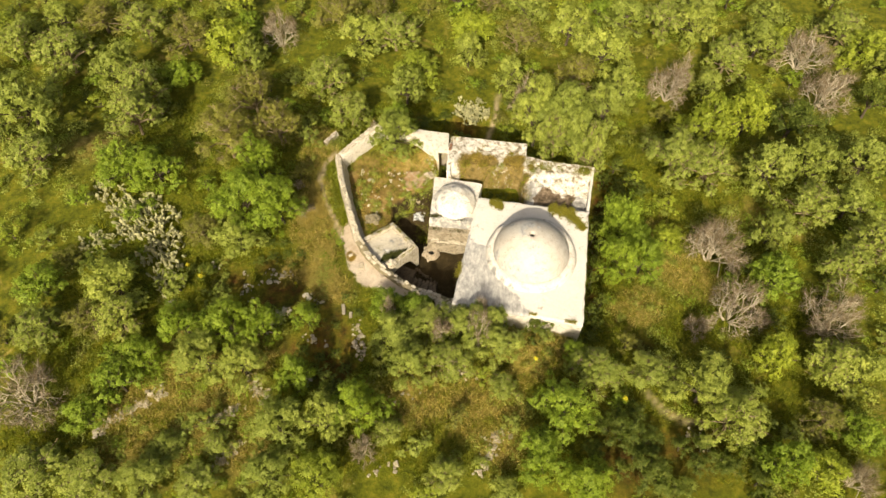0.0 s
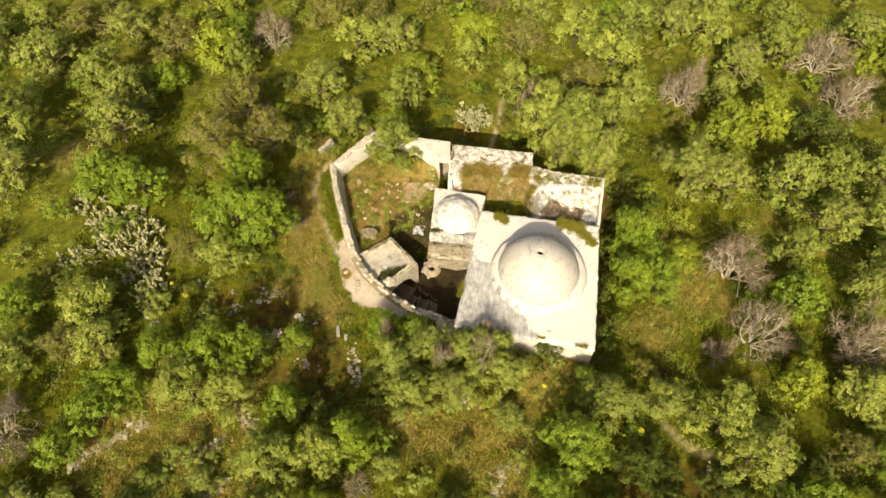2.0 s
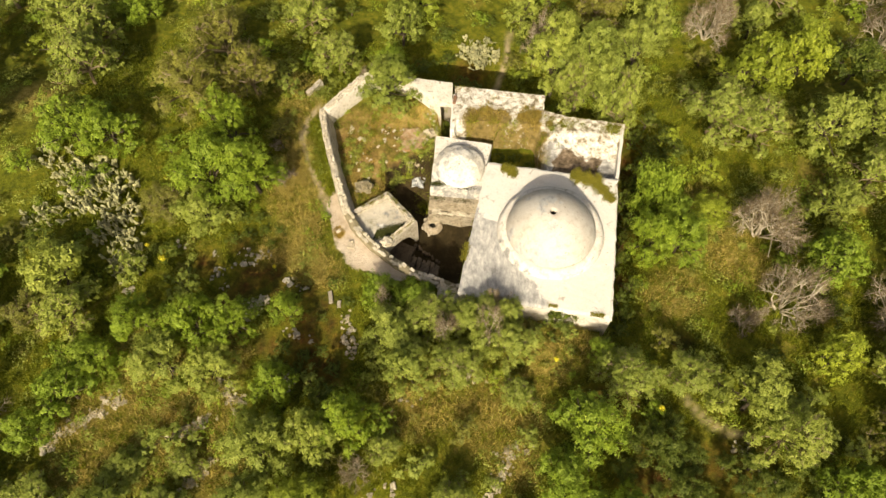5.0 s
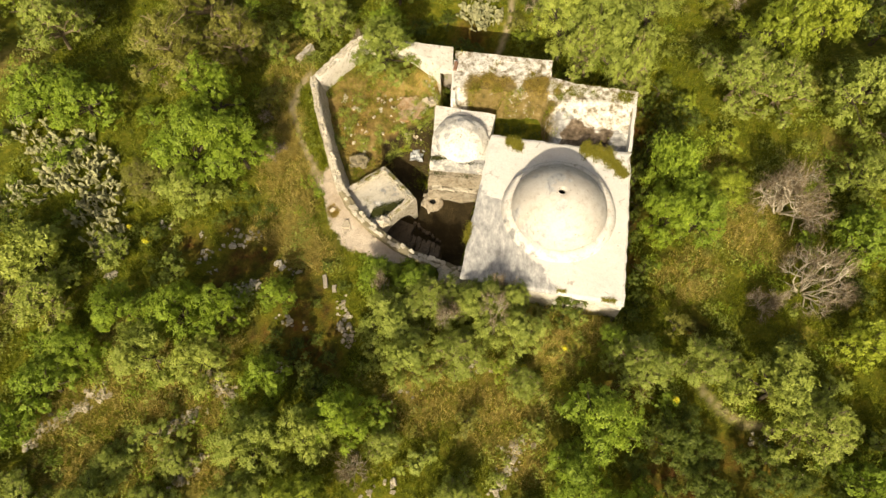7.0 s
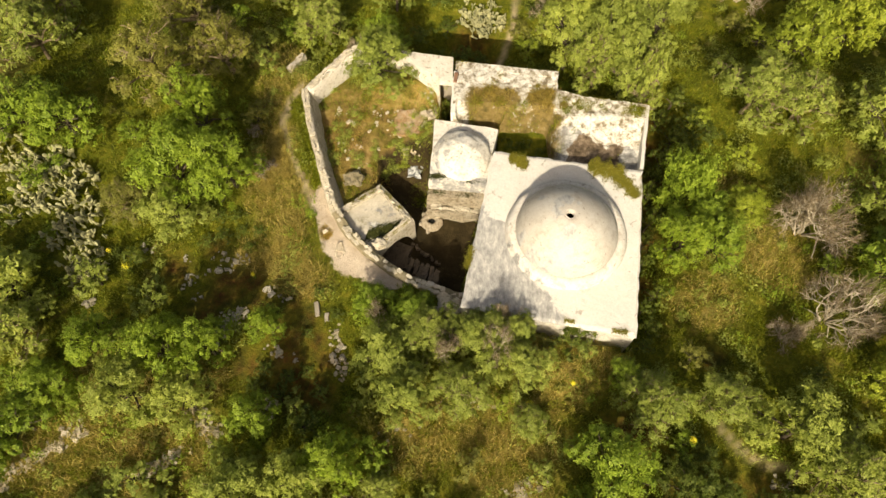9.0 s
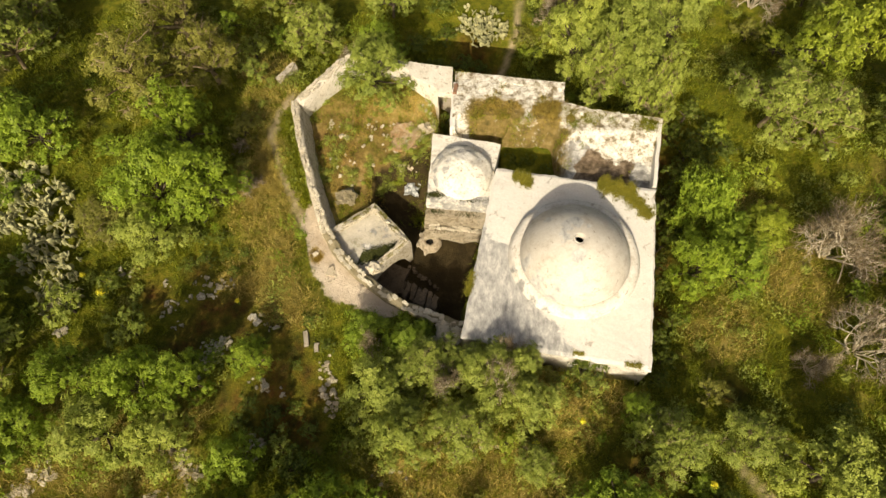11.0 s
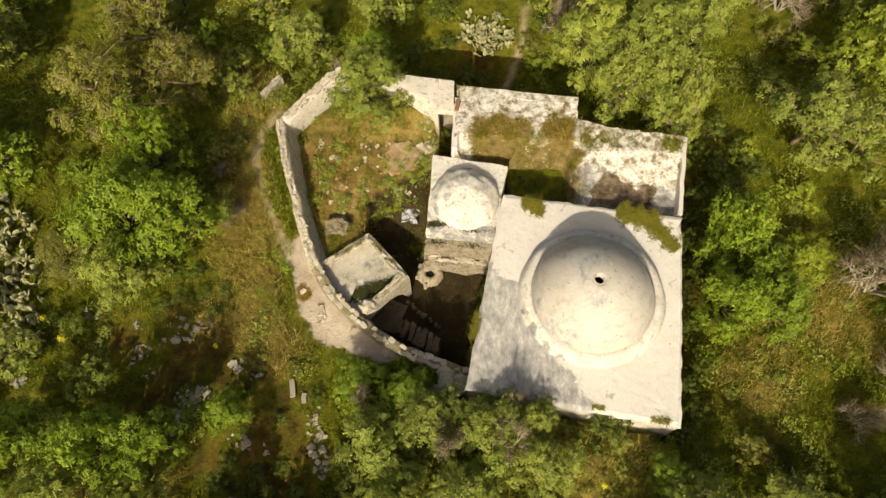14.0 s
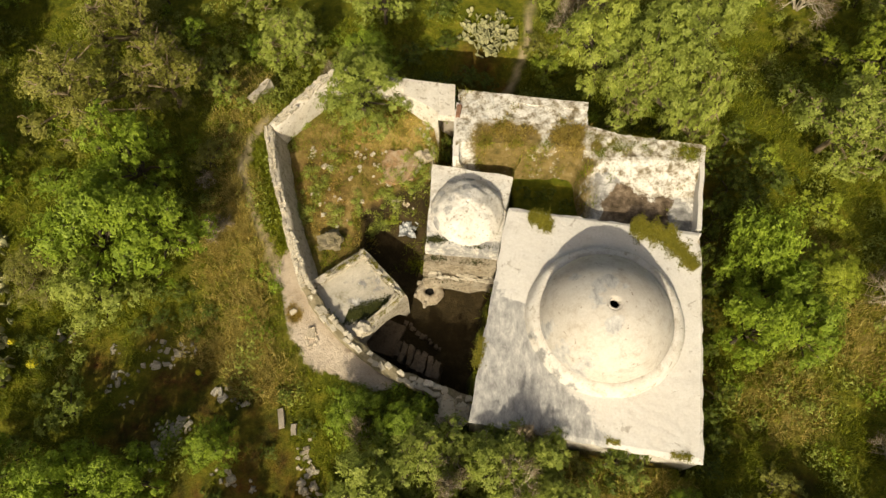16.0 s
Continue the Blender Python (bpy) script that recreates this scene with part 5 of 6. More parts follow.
        if any(math.hypot(x - a, y - c) < 0.75 * q + 0.6 * r for a, c, q, h in taken) or any(math.hypot(x - a, y - c) < q for a, c, q in GLADES):
            continue
        taken.append((x, y, r, 1.0))
        plant(BUSHES[made % 6], rng, x, y, r, r * rng.uniform(1.1, 1.7))
        made += 1
    for protos in [*KINDS.values(), *FINE.values(), BUSHES]:
        for p in protos:
            discard(p)


grow_all()

CACTI = [(-20.6, 28.4, 1.0), (-18.4, 26.4, 1.1), (-17.4, 24.6, 1.0), (-15.9, 22.6, 1.0), (-18.3, 28.0, 0.9), (-22.0, 29.5, 1.0), (-19.5, 27.9, 1.1), (-17.6, 27.3, 1.2), (-16.9, 25.6, 1.2), (-16.5, 23.8, 1.1), (-19.6, 26.2, 1.0), (-21.2, 25.3, 0.9), (1.3, 39.35, 1.1), (2.1, 39.2, 1.05), (1.65, 38.75, 1.0)]


def cactus_all():
    rng = np.random.default_rng(8)
    protos = [make_cactus(i, 100) for i in range(3)]
    for i, (x, y, s) in enumerate(CACTI):
        copy_thing(protos[i % 3], pose(x, y, gz(x, y), 0, 0, rng.uniform(0, 360)) @ Matrix.Diagonal((s, s, s, 1)))
    for p in protos:
        discard(p)


cactus_all()


# ---- undergrowth and grass ----
def undergrowth(name, seed, count, area, material, leaf, size, per, label, clear_yard=True, keep=None):
    """Low shrubs and weeds that nobody could count, as one object."""
    rng = np.random.default_rng(seed)
    x = rng.uniform(area[0], area[1], count)
    y = rng.uniform(area[2], area[3], count)
    ok = free_ground(x, y)
    if clear_yard:
        ok &= ~inside(YARD, x, y)
    if keep is not None:
        ok &= keep(x, y)
    x, y = x[ok], y[ok]
    z = ground_z(x, y)
    s = rng.uniform(size[0], size[1], len(x))
    c = np.repeat(np.stack([x, y, z], 1), per, 0)
    sr = np.repeat(s, per)[:, None]
    d = sphere_dirs(rng, len(c), 0.5)
    d[:, 2] = np.abs(d[:, 2])
    pos = c + d * sr * rng.uniform(0.45, 1.1, len(c))[:, None] * np.array([1, 1, 0.8])
    pos[:, 2] += 0.02
    ob = link_mesh(name, quads(name, leaves(rng, pos, d, leaf, 0.5)), material)
    tagged(ob, label, "undergrowth", kind="stuff")


def grass(name, seed, count, area, material, height, label, keep=None, level=None, width=0.018):
    """Blades of grass in tufts, as one object."""
    rng = np.random.default_rng(seed)
    tufts = count // 12
    x = rng.uniform(area[0], area[1], tufts)
    y = rng.uniform(area[2], area[3], tufts)
    ok = keep(x, y) if keep is not None else free_ground(x, y)
    x, y = np.repeat(x[ok], 12), np.repeat(y[ok], 12)
    n = len(x)
    x = x + rng.normal(scale=0.09, size=n)
    y = y + rng.normal(scale=0.09, size=n)
    z = ground_z(x, y) if level is None else level(x, y)
    h = height * rng.uniform(0.5, 1.3, n)
    a = rng.uniform(0, 2 * math.pi, n)
    w = width * rng.uniform(0.7, 1.4, n)
    lean = np.stack([rng.normal(scale=0.45, size=n) * h, rng.normal(scale=0.45, size=n) * h], 1)
    side = np.stack([np.cos(a) * w, np.sin(a) * w], 1)
    foot = np.stack([x, y], 1)
    v = np.zeros((n, 3, 3))
    v[:, 0, :2], v[:, 1, :2], v[:, 2, :2] = foot - side, foot + side, foot + lean
    v[:, 0, 2] = v[:, 1, 2] = z - 0.02
    v[:, 2, 2] = z + h * 0.8
    ob = link_mesh(name, quads(name, v), material)
    tagged(ob, label, "grass", kind="stuff")


def patchy(cut, sx=0.0):
    return lambda x, y: free_ground(x, y) & (waves(0.9 * x + sx, 0.9 * y - sx) > cut)


WIDE = (-37, 35, 8, 52)
BARE = [(-9.2, 23.5, 0.6), (-9.9, 23.0, 0.5), (-10.25, 23.6, 0.5), (-10.65, 22.9, 0.4), (-11.4, 22.3, 0.5), (-11.8, 23.5, 0.5), (-10.9, 21.7, 0.4), (-13.5, 23.85, 0.5), (-7.7, 22.05, 0.5), (-7.1, 21.75, 0.5), (-9.4, 20.5, 0.7), (-4.6, 19.0, 0.5)]
undergrowth("low_green_scrub", 21, 1100, WIDE, M_GREEN, 0.05, (0.25, 0.75), 115, "low bright green scrub between the trees", keep=lambda x, y: patchy(0.0)(x, y) & (mask(RED, x, y) < 0.4))
undergrowth("low_olive_scrub", 22, 1500, WIDE, M_OLIVE, 0.05, (0.25, 0.85), 115, "low grey-green scrub between the trees", keep=lambda x, y: patchy(-0.1, 3.0)(x, y) & (mask(RED, x, y) < 0.4))
undergrowth("low_brown_scrub", 23, 500, WIDE, M_BROWN, 0.045, (0.2, 0.6), 110, "low brownish scrub and dead weeds", keep=patchy(0.0, 7.0))
undergrowth("yard_weeds", 24, 430, (-6.8, 0, 28.5, 34.5), M_OLIVE, 0.03, (0.1, 0.3), 90, "weeds in the ruined courtyard", False, keep=lambda x, y: inside(YARD, x, y) & (waves(2.2 * x, 2.2 * y) > -0.15))
grass("meadow_grass", 31, 340000, (-22, 21, 12, 40), M_GRASS, 0.22, "green grass between the trees", keep=lambda x, y: free_ground(x, y) & (mask(RED, x, y) < 0.3) & (mask(BARE, x, y) < 0.4) & (~inside(YARD, x, y) | (waves(2.5 * x, 2.5 * y) > 0.45)), width=0.016)
grass("dry_grass", 32, 300000, (-20, 16, 12, 38), M_STRAW, 0.28, "dry straw-coloured grass", keep=lambda x, y: free_ground(x, y) & (mask(DRY, x, y) > 0.25) & ~inside(YARD, x, y), width=0.012)
grass("yard_grass", 39, 15000, (-7, 0, 26.5, 34.5), M_GRASS, 0.16, "short green grass in the ruined courtyard", keep=lambda x, y: inside(YARD, x, y) & (waves(2.5 * x, 2.5 * y) > -0.35), width=0.015)
grass("yard_straw", 40, 20000, (-7, 0, 27.5, 34.5), M_WEED, 0.14, "dry weeds in the ruined courtyard", keep=lambda x, y: inside(YARD, x, y) & (waves(2.1 * x + 4, 2.1 * y) > 0.1), width=0.013)
grass("path_straw", 41, 110000, (-10, -5.6, 21.8, 33.5), M_STRAW, 0.34, "golden dry grass beside the trodden path",
      keep=lambda x, y: free_ground(x, y) & ~inside(YARD, x, y) & (line_distance([(-6.5, 22.5), (-7.4, 23.8), (-7.9, 26.0), (-8.3, 28.4), (-8.5, 30.0)], x, y) < 0.95) & (waves(2.0 * x, 1.4 * y) + 0.4 * waves(5 * x, 5 * y) > -0.1), width=0.014)
grass("ledge_tuft", 42, 16000, (-6.1, -5.2, 24.4, 25.5), M_WEED, 0.07, "olive tuft round a stone on the pale ledge", keep=lambda x, y: (np.hypot((x + 5.63) / 0.2, (y - 24.92) / 0.26) + 0.3 * waves(20 * x, 20 * y) < 1) & (np.hypot(x + 5.63, y - 24.92) > 0.13), width=0.012)
grass("wall_grass", 33, 24000, (-8.6, -5.2, 25.5, 32.6), M_GRASS, 0.3, "long green grass along the courtyard wall",
      keep=lambda x, y: free_ground(x, y) & ~inside(YARD, x, y) & (line_distance([(-7.6, 31.8), (-7.2, 30.0), (-6.5, 27.8)], x, y) < 0.5))


def on_terrace(points):
    return lambda x, y: inside(TERRACE, x, y) & (mask(points, x, y) + 0.35 * waves(7 * x, 7 * y) + 0.35 * waves(17 * x + 3, 15 * y) + 0.25 * waves(41 * x, 37 * y) > 0.6)


grass("terrace_straw", 34, 90000, (0, 9, 27.5, 33.4), M_WEED, 0.11, "dry weeds on the ruined terrace", on_terrace([(1.2, 31.3, 0.5), (2.0, 31.45, 0.55), (2.7, 31.3, 0.5), (4.0, 31.3, 0.5), (4.3, 30.9, 0.45), (4.5, 31.6, 0.3), (2.2, 31.0, 0.4)]), terrace_level)
grass("terrace_weeds", 35, 100000, (0, 9, 27.5, 33.4), M_GRASS, 0.1, "green weeds on the ruined terrace",
      on_terrace([(1.1, 30.85, 0.4), (2.0, 30.65, 0.4), (2.7, 30.6, 0.45), (1.4, 30.45, 0.6), (3.35, 29.3, 1.5), (2.6, 30.2, 0.5), (3.6, 30.3, 0.4), (4.7, 30.2, 0.35), (5.3, 30.7, 0.25), (6.1, 30.95, 0.3), (7.0, 30.85, 0.3), (8.5, 30.65, 0.35), (0.05, 33.3, 0.2)]), terrace_level)


def drift(x, y):
    ragged_line = 0.5 * waves(3.1 * x, 3.1 * y) + 0.7 * waves(8.3 * x + 1, 8.3 * y) + 0.7 * waves(19 * x, 17 * y + 2) + 0.5 * waves(43 * x, 39 * y)
    band = np.exp(-((y - 31.25 + 0.14 * (x - 6)) / 0.55) ** 2)
    return inside(TERRACE, x, y) & (ragged_line * 0.5 + 1.1 * band > 0.72)


grass("annex_moss", 38, 32000, (4.8, 9.2, 29.9, 31.5), M_MOSS, 0.05, "thin olive moss on the white terrace edge", drift, terrace_level, 0.012)


def roof_moss():
    """Low weeds on the white roof, in a few cushions."""
    rng = np.random.default_rng(36)
    pos = []
    for x0, y0, x1, y1, wide, n in ((2.65, 28.02, 3.3, 27.85, 0.14, 2500), (3.0, 27.75, 3.4, 27.6, 0.12, 1200), (6.15, 27.6, 7.6, 27.2, 0.22, 7000), (7.4, 27.2, 8.15, 26.1, 0.16, 4000), (6.6, 20.02, 7.2, 19.93, 0.06, 300), (4.7, 20.4, 5.1, 20.33, 0.05, 150), (0.75, 22.6, 0.95, 23.6, 0.09, 500)):
        s, w = rng.uniform(0, 1, n), rng.normal(scale=wide, size=n)
        w = w * (0.6 + 0.6 * np.sin(9 * s + x0) ** 2)
        length = math.hypot(x1 - x0, y1 - y0)
        px = x0 + (x1 - x0) * s - (y1 - y0) / length * w + rng.normal(scale=0.04, size=n)
        py = y0 + (y1 - y0) * s + (x1 - x0) / length * w + rng.normal(scale=0.04, size=n)
        pos.append(np.stack([px, py, 1.9 + rng.uniform(0.0, 0.045, n)], 1))
    pos = np.concatenate(pos)
    up = np.repeat(np.array([[0.0, 0.0, 1.0]]), len(pos), 0)
    tagged(link_mesh("roof_moss", quads("roof_moss", leaves(rng, pos, up, 0.027)), M_MOSS), "olive moss and weeds on the white roofs", "moss", kind="stuff")


def cell_moss():
    """Moss, near-black with painted shade, in the hollow of the cell's roof and tufts between the stones of its rim."""
    rng = np.random.default_rng(37)
    s, w = rng.uniform(0, 1, 3600), rng.normal(scale=0.15, size=3600)
    hollow = np.stack([-3.75 + 1.4 * s + 0.3 * w, 24.75 + 0.45 * s + w, 0.36 + rng.uniform(0.0, 0.06, 3600)], 1)
    rim = []
    for (x0, y0), (x1, y1) in (((-4.5, 26.25), (-3.25, 27.08)), ((-3.25, 27.08), (-1.83, 25.5)), ((-1.83, 25.5), (-2.95, 24.35))):
        q = rng.uniform(0, 1, 420)
        q = q[np.sin(17 * q + x0) > -0.2]
        rim.append(np.stack([x0 + (x1 - x0) * q + rng.normal(scale=0.07, size=len(q)), y0 + (y1 - y0) * q + rng.normal(scale=0.07, size=len(q)), 0.6 + rng.uniform(0, 0.09, len(q))], 1))
    gap = np.concatenate([np.stack([rng.normal(x, sx, n), rng.normal(y, sy, n) - 0.09 * rng.normal(0, sx, n), z + rng.uniform(0, 0.05, n)], 1)
                          for x, y, z, sx, sy, n in ((-0.62, 27.38, 1.2, 0.2, 0.07, 420), (0.95, 27.13, 1.2, 0.3, 0.03, 80), (-0.6, 26.98, 0.44, 0.25, 0.06, 120), (0.7, 26.85, 0.44, 0.3, 0.06, 70), (0.2, 26.5, -0.42, 0.6, 0.07, 100))])
    for name, pos, material, label in (("cell_moss", np.concatenate([hollow, gap]), M_MOSS_SHADE, "damp black-green moss on the old masonry"), ("rim_tufts", np.concatenate(rim), M_MOSS, "olive tufts between the stones of the cell's rim")):
        up = np.repeat(np.array([[0.0, 0.0, 1.0]]), len(pos), 0)
        tagged(link_mesh(name, quads(name, leaves(rng, pos, up, 0.03)), material), label, "moss", kind="stuff")


roof_moss()
cell_moss()


# ---- stones ----
def stone_meshes(material, count, seed):
    rng = np.random.default_rng(seed)
    out = []
    for i in range(count):
        bm = bmesh.new()
        skew = rng.uniform(-1.0, 1.0)
        bmesh.ops.create_cube(bm, size=1.0)
        bmesh.ops.bevel(bm, geom=bm.edges[:], offset=0.14, segments=1, affect="EDGES")
        for v in bm.verts:
            v.co = Vector((v.co.x * 1.2 * (1 + 0.5 * v.co.y * skew), v.co.y * 0.85, v.co.z * 0.6)) + Vector(rng.normal(scale=0.085, size=3))
        mesh = bpy.data.meshes.new("stone")
        bm.to_mesh(mesh)
        bm.free()
        mesh.materials.append(material)
        out.append(mesh)
    return out


M_SPILL = stone_mat("spilled limestone", (0.60, 0.54, 0.44), (0.36, 0.31, 0.23), (0.20, 0.165, 0.11), True)
ROCKS = stone_meshes(M_ROCK, 5, 1)
BLOCKS = stone_meshes(M_STONE, 5, 2)
COPING = stone_meshes(M_COPE, 6, 3)


def heap(centre, radius, count, size, meshes, seed, label, group):
    rng = np.random.default_rng(seed)
    for i in range(count):
        a, r = rng.uniform(0, 6.283), radius * math.sqrt(rng.uniform(0, 1))
        x, y = centre[0] + r * math.cos(a), centre[1] + r * math.sin(a) * 0.7
        s = size * rng.choice((0.55, 0.8, 1.1, 1.6, 2.2), p=(0.3, 0.3, 0.22, 0.13, 0.05))
        ob = new("stone", meshes[i % len(meshes)])
        ob.matrix_world = pose(x, y, gz(x, y) + 0.1 * s, rng.uniform(-18, 18), rng.uniform(-18, 18), rng.uniform(0, 360)) @ Matrix.Diagonal((s, s * rng.uniform(0.7, 1.1), s, 1))
        tagged(ob, label, "stone", group)


FIELD = [(-9.2, 23.5, 0.45, 14), (-9.9, 23.0, 0.4, 10), (-10.25, 23.6, 0.4, 9), (-10.65, 22.9, 0.3, 6), (-11.3, 22.5, 0.35, 9), (-11.5, 22.1, 0.25, 6), (-11.8, 23.5, 0.35, 7), (-10.9, 21.7, 0.3, 6),
         (-13.5, 23.85, 0.4, 9), (-7.7, 22.05, 0.35, 9), (-7.1, 21.75, 0.35, 8), (-9.45, 20.8, 0.4, 10), (-9.4, 20.2, 0.4, 14), (-8.95, 20.95, 0.3, 8), (-4.6, 19.0, 0.35, 8), (-4.35, 18.4, 0.35, 7), (-15.5, 21.2, 0.3, 5),
         (-7.5, 19.3, 0.5, 8), (-6.6, 19.05, 0.4, 6), (-15.9, 15.0, 1.0, 6), (-10.6, 15.0, 1.0, 6), (3.0, 14.2, 0.8, 8), (-17.7, 16.6, 0.8, 10), (13.2, 14.5, 0.8, 6), (-2.6, 12.3, 0.7, 10), (-1.7, 16.2, 0.6, 8)]
ROWS = [((-16.7, 14.3), (-15.4, 15.25), 30), ((-15.4, 15.25), (-14.5, 16.1), 24), ((-11.7, 14.3), (-10.4, 15.05), 34), ((-10.2, 16.9), (-9.1, 15.7), 36), ((-10.8, 12.3), (-9.9, 13.25), 32), ((-17.2, 13.6), (-16.7, 14.3), 12),
        ((2.1, 12.3), (3.1, 14.3), 46), ((-4.9, 20.3), (-4.3, 18.4), 20), ((-9.6, 19.9), (-8.8, 21.1), 30), ((12.6, 14.6), (14.2, 13.0), 20), ((-7.3, 17.4), (-7.1, 16.8), 12), ((1.1, 17.8), (1.5, 17.2), 10)]


SPILL = [[], []]


def tumbled(a, c, count, seed):
    """The spilled stones of an old field wall, from a to c."""
    rng = np.random.default_rng(seed)
    for i in range(count):
        t = (i + rng.uniform(0, 1)) / count
        x, y = a[0] + (c[0] - a[0]) * t + rng.normal(scale=0.17), a[1] + (c[1] - a[1]) * t + rng.normal(scale=0.17)
        s = rng.choice((0.08, 0.11, 0.14, 0.18, 0.24), p=(0.35, 0.3, 0.2, 0.11, 0.04))
        m = pose(x, y, gz(x, y) + 0.2 * s, rng.uniform(-20, 20), rng.uniform(-20, 20), rng.uniform(0, 360)) @ Matrix.Diagonal((s * rng.uniform(0.8, 1.3), s, s * 0.8, 1))
        base = len(SPILL[0])
        stone = BLOCKS[i % 5]
        SPILL[0].extend(m @ v.co for v in stone.vertices)
        SPILL[1].extend(tuple(base + q for q in p.vertices) for p in stone.polygons)


for i, (a, c, n) in enumerate(ROWS):
    tumbled(a, c, 2 * n, 500 + i)
for i, (x, y, r, n) in enumerate(FIELD):
    if y > 17.5:
        heap((x, y), r, n, 0.115, ROCKS, 100 + i, "rough grey limestone lying in the scrub", "field stones")
    else:
        tumbled((x - r, y - 0.3 * r), (x + r, y + 0.3 * r), n, 100 + i)
for i, (x, y, r, n, s) in enumerate([(-5.6, 31.6, 0.4, 8, 0.1), (-3.1, 30.6, 1.0, 8, 0.08), (-4.6, 28.6, 0.8, 9, 0.08), (-5.0, 29.6, 0.6, 10, 0.08), (-1.6, 29.6, 0.4, 8, 0.09), (0.2, 21.5, 0.5, 14, 0.28), (-1.2, 31.6, 0.4, 9, 0.2)]):
    heap((x, y), r, n, s, BLOCKS, 200 + i, "pale fallen stone in the ruined courtyard", "courtyard stones")


def masonry(parent, line, rows, length, seed, margin=0.02):
    """The top course of a wall, stone by stone; line of (x, y, top, width)."""
    rng = np.random.default_rng(seed)
    for a, c in zip(line, line[1:]):
        run = math.hypot(c[0] - a[0], c[1] - a[1])
        turn = math.degrees(math.atan2(c[1] - a[1], c[0] - a[0]))
        d = Vector((c[0] - a[0], c[1] - a[1])).normalized()
        for k in range(rows):
            s = rng.uniform(0, 0.5) * length
            while s < run:
                q = length * rng.uniform(0.55, 1.45)
                t = min((s + 0.5 * q) / run, 1.0)
                x, y, z, w = [a[i] + (c[i] - a[i]) * t for i in range(4)]
                wide = (w - 2 * margin) / rows
                off = (k + 0.5 - rows / 2) * wide + rng.normal(scale=0.02)
                s += q + 0.015
                if rng.uniform() < 0.2:
                    continue
                ob = new("stone", COPING[int(rng.integers(6))])
                m = pose(x - d.y * off, y + d.x * off, z + rng.uniform(0.0, 0.07), rng.uniform(-7, 7), rng.uniform(-7, 7), turn + rng.normal(scale=12))
                ob.parent = parent
                ob.matrix_world = m @ Matrix.Diagonal((q / 1.2, wide / 0.85 * rng.uniform(0.65, 1.0), rng.uniform(0.11, 0.2), 1))
                ob.matrix_parent_inverse = Matrix.Identity(4)


masonry(W_WEST, [(-7.15, 32.05, 1.4, 0.36), (-6.72, 30.2, 1.3, 0.34), (-5.98, 27.9, 1.15, 0.34), (-5.42, 26.3, 0.95, 0.4), (-5.2, 25.75, 0.7, 0.42)], 2, 0.2, 1)
masonry(W_SOUTH, [(-5.25, 25.9, 0.72, 0.42), (-4.55, 24.8, 0.68, 0.42), (-3.7, 23.95, 0.64, 0.42), (-2.5, 23.05, 0.58, 0.42), (-1.7, 22.6, 0.52, 0.45), (-0.2, 22.05, 0.48, 0.5), (0.5, 21.75, 0.5, 0.6)], 2, 0.26, 2)
masonry(W_NORTH, [(-6.95, 32.1, 1.38, 0.4), (-5.3, 34.2, 1.35, 0.42), (-4.5, 34.8, 1.35, 0.42)], 2, 0.28, 3)
masonry(RIMS[1], [(-1.0, 26.72, -0.42, 0.32), (1.45, 26.48, -0.42, 0.32)], 2, 0.25, 5)
for rim, a, c, seed in ((RIMS[2], (-3.27, 26.98, 0.56, 0.26), (-1.92, 25.5, 0.58, 0.26), 4), (RIMS[3], (-1.92, 25.5, 0.63, 0.24), (-2.95, 24.4, 0.63, 0.24), 6), (RIMS[4], (-4.55, 26.15, 0.56, 0.26), (-3.27, 26.98, 0.56, 0.26), 7)):
    masonry(rim, [a, c], 2, 0.17, seed, 0.04)


def corner_rubble():
    """Pale rubble at the broken end of the court wall beside the hall."""
    rng = np.random.default_rng(61)
    for i in range(16):
        x, y, s = rng.uniform(-0.5, 0.55), rng.uniform(21.15, 21.95), rng.uniform(0.14, 0.34)
        ob = new("stone", BLOCKS[i % 5])
        ob.matrix_world = pose(x, y, max(gz(x, y), 0.46) + 0.15 * s, rng.uniform(-15, 15), rng.uniform(-15, 15), rng.uniform(0, 360)) @ Matrix.Diagonal((s, s, 0.7 * s, 1))
        tagged(ob, "pale rubble at the broken wall end", "stone", "courtyard stones")


corner_rubble()


# ---- small things ----
def long_stone():
    bm = bmesh.new()
    prism(bm, [(-8.5, 34.1), (-8.3, 33.98), (-7.6, 34.95), (-7.78, 35.08)], -0.1, 0.42)
    rough_up(bm, 5, 0.13, 2.2)
    tagged(part("long_stone", bm, M_CELL), "long pale stone block lying in dry grass", "stone")


def flower(x, y, h, r, seed):
    rng = np.random.default_rng(seed)
    f = thing("yellow_flower", x, y, gz(x, y), "clump of yellow wild flowers", "flowers", "wild flowers")
    d = sphere_dirs(rng, 90, 0.6)
    part_mesh = quads("bloom", leaves(rng, np.array([0, 0, h]) + d * r * rng.uniform(0.4, 1.0, 90)[:, None], d, 0.035))
    tagged(link_mesh("bloom", part_mesh, M_FLOWER, f), kind="stuff")
    v, fc = tubes([[((0, 0, -0.05), 0.012), ((rng.uniform(-0.1, 0.1), rng.uniform(-0.1, 0.1), h), 0.006)] for q in range(7)], 4)
    link_mesh("stem", raw("stem", v, fc), M_GREEN, f)


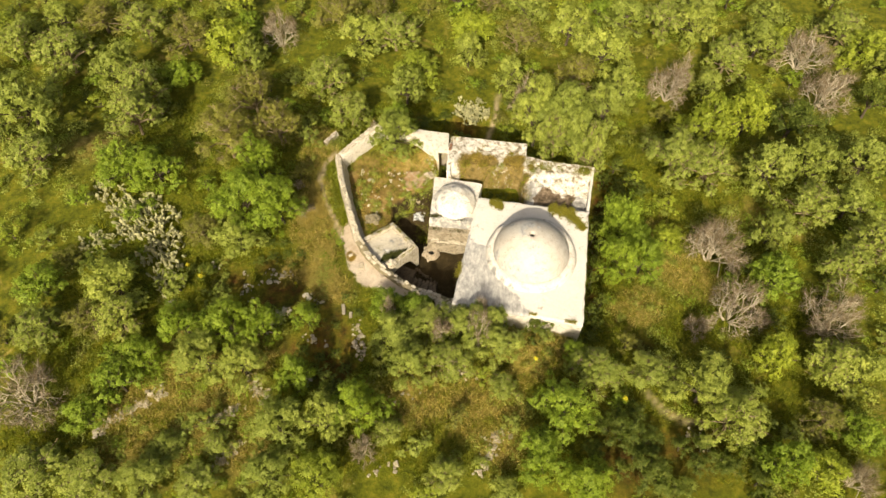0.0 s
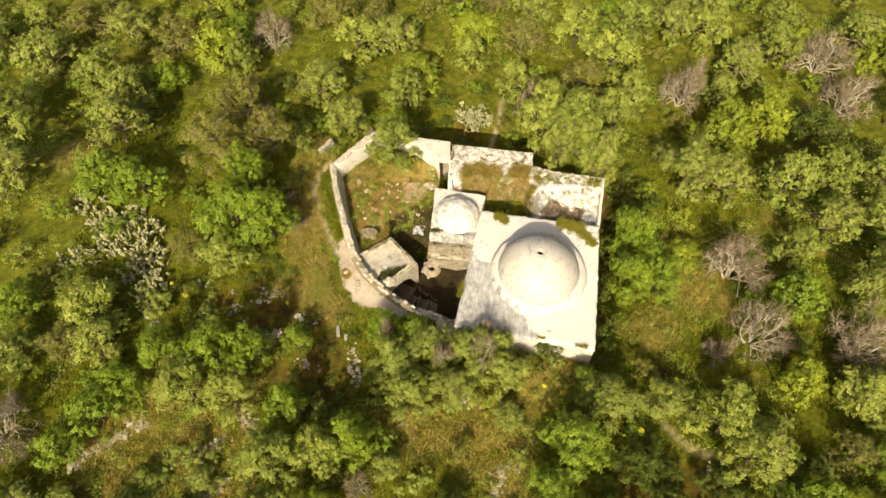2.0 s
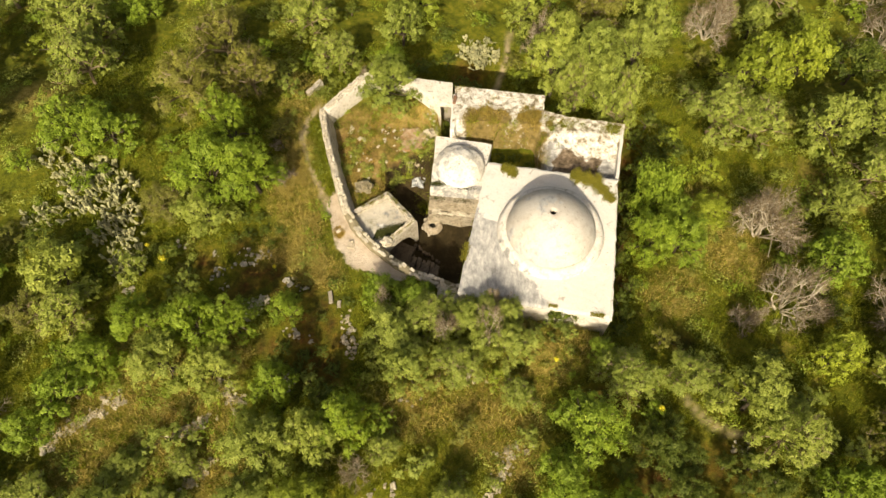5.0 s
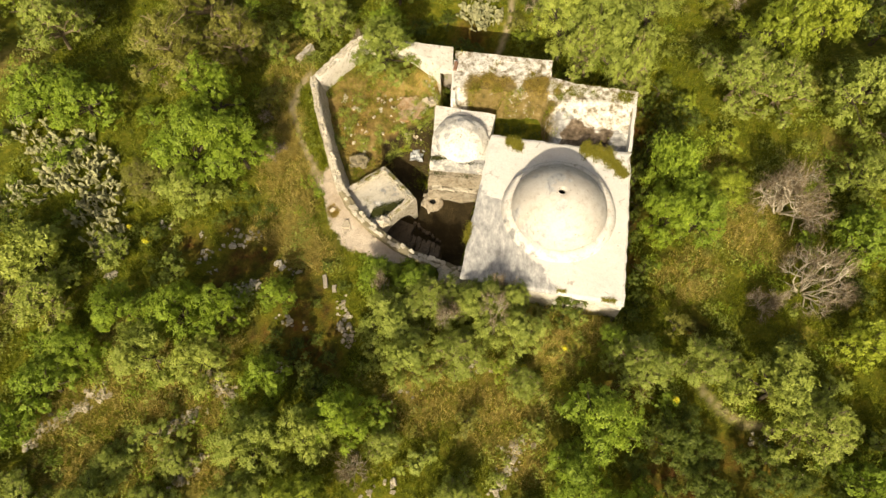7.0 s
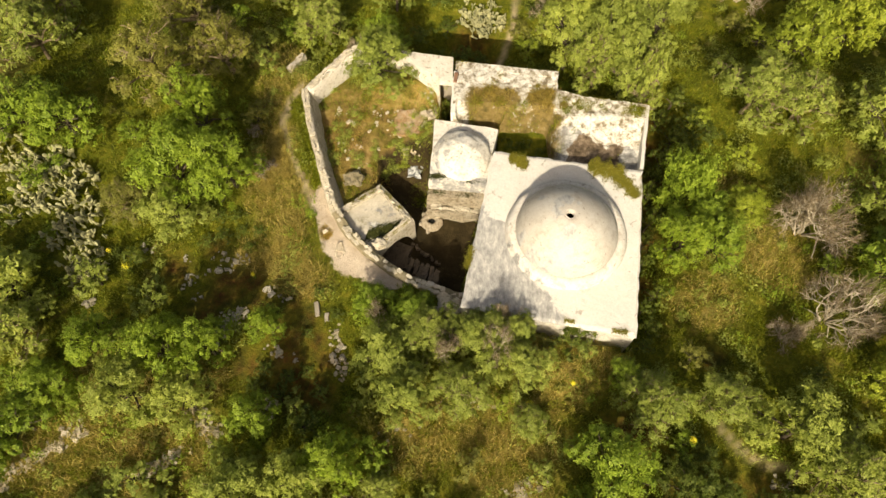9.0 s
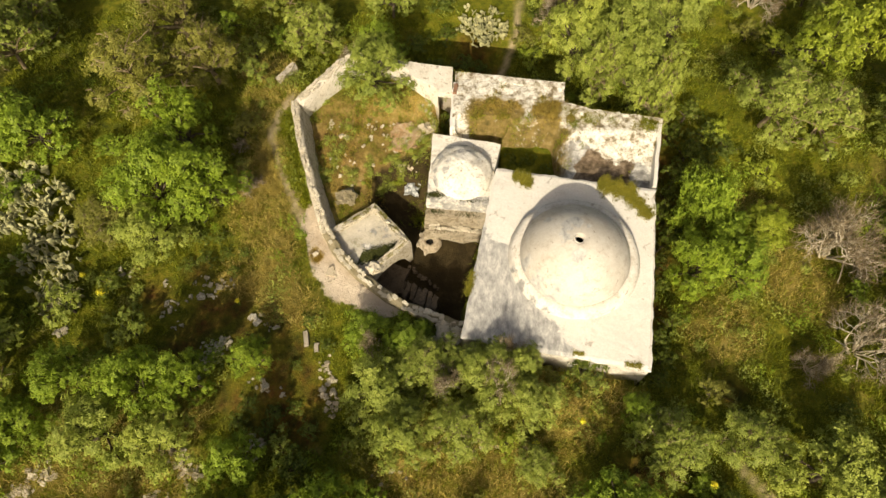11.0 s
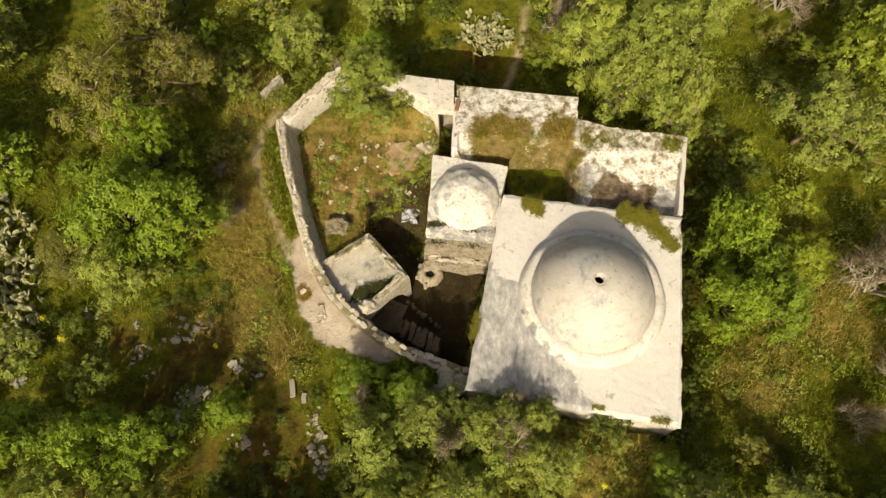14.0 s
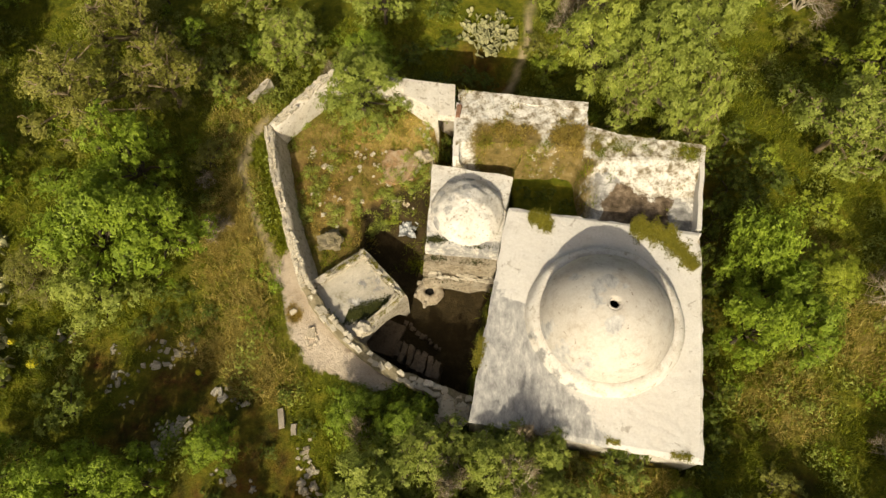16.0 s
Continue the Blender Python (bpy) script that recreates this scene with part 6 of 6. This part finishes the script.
def sheet():
    bm = bmesh.new()
    bmesh.ops.create_grid(bm, x_segments=14, y_segments=14, size=0.3)
    for v in bm.verts:
        p = v.co * 6
        v.co.z = 0.2 + 0.22 * noise.noise(p) + 0.14 * noise.noise(p * 2.7)
        v.co.x += 0.22 * noise.noise(p * 0.7 + Vector((3, 1, 0)))
        v.co.y += 0.22 * noise.noise(p * 0.7 + Vector((8, 5, 0)))
    bmesh.ops.solidify(bm, geom=bm.faces[:], thickness=0.006)
    ob = part("plastic_sheet", bm, M_RAG)
    ob.location = (-1.75, 28.6, gz(-1.75, 28.6))
    tagged(ob, "crumpled pale sheet lying at the edge of the court", "litter")


def yard_rock(x, y, sx, sy, sz, seed, label):
    bm = bmesh.new()
    bmesh.ops.create_icosphere(bm, subdivisions=3, radius=1.0)
    for v in bm.verts:
        p = v.co * 1.6 + Vector((seed, 0, 0))
        v.co = Vector((v.co.x * sx, v.co.y * sy, v.co.z * sz)) * (1 + 0.35 * noise.noise(p) + 0.15 * noise.noise(p * 3))
    ob = part("boulder", bm, M_CELL, None)
    base = gz(x, y) + 0.05 if (x, y) != (-3.1, 24.25) else 0.55
    ob.location = (x, y, base)
    tagged(ob, label, "rock")


M_OCHRE = plaster("ochre rock", (0.50, 0.40, 0.28), (0.37, 0.215, 0.10), (0.18, 0.12, 0.05), 0.9, 2.2)
bm = bmesh.new()
prism(bm, [(-2.65, 31.65), (-1.95, 31.75), (-1.5, 31.5), (-1.65, 30.5), (-2.2, 30.3), (-2.8, 30.3)], -0.1, gz(-2.1, 31.0) + 0.1)
rough_up(bm, 8, 0.22, 5.5)
tagged(part("flat_rock", bm, M_OCHRE), "flat ochre rock slab with pale edges in the yard", "rock")
for i, (a, c, n) in enumerate((((-2.7, 31.6), (-2.75, 30.4), 12), ((-1.9, 30.6), (-1.5, 31.2), 14), ((-0.9, 33.3), (-1.15, 32.1), 16), ((-3.5, 31.8), (-3.75, 30.8), 14))):
    tumbled(a, c, n, 700 + i)
tagged(link_mesh("spilled_stones", raw("spilled_stones", *SPILL), M_SPILL), "small pale stones spilled from old field walls", "stones", kind="stuff")
for i, (x, y, n, s) in enumerate(((-4.97, 30.94, 4, 0.13), (-3.72, 30.85, 3, 0.1), (-5.67, 31.71, 5, 0.14), (-3.67, 29.5, 2, 0.16), (-4.41, 29.44, 3, 0.11), (-2.25, 29.56, 3, 0.17))):
    heap((x, y), 0.18, n, s, BLOCKS, 360 + i, "pale fallen stone in the ruined courtyard", "courtyard stones")
bm = bmesh.new()
prism(bm, [(-5.1, 27.9), (-4.3, 28.1), (-4.2, 27.55), (-4.95, 27.4)], -0.2, 0.55)
rough_up(bm, 8, 0.3, 4.4)
tagged(part("wall_stub", bm, M_JOINT), "crumbling wall stub beside the stone cell", "wall")
heap((-4.65, 27.75), 0.35, 7, 0.12, BLOCKS, 340, "pale stone fallen from the wall stub", "courtyard stones")
yard_rock(-3.1, 24.25, 0.32, 0.28, 0.25, 13.0, "broken masonry lump on the cell's corner")
for i in range(7):
    a = 2 * math.pi * i / 7
    heap((-4.88 + 0.17 * math.cos(a), 23.92 + 0.24 * math.sin(a)), 0.02, 1, 0.15, BLOCKS, 300 + i, "small stone set in a ring on the ledge", "ring of stones")
heap((-5.63, 24.92), 0.02, 1, 0.2, BLOCKS, 325, "pale stone in a tuft of grass", "")
long_stone()
# the slabs take the shaded coat, which paints in their partial shade
for poly, top, seed in (([(-5.78, 21.5), (-5.6, 21.53), (-5.48, 20.9), (-5.64, 20.85)], 0.5, 3.3), ([(-5.28, 21.0), (-5.1, 21.02), (-5.04, 20.68), (-5.22, 20.65)], 0.45, 4.7)):
    bm = bmesh.new()
    prism(bm, poly, -0.1, top)
    rough_up(bm, 3, 0.07, seed)
    tagged(part("stone_slab", bm, M_FACE), "pale upright stone slab in the scrub", "stone", "stone slabs")
for i, (x, y, h, r) in enumerate([(-13.9, 22.7, 0.8, 0.2), (-14.9, 23.5, 0.7, 0.14), (3.3, 17.2, 0.7, 0.16), (-8.5, 22.6, 0.5, 0.1), (9.4, 15.9, 0.9, 0.16), (5.0, 18.0, 0.6, 0.12)]):
    flower(x, y, h, r, i)
sheet()
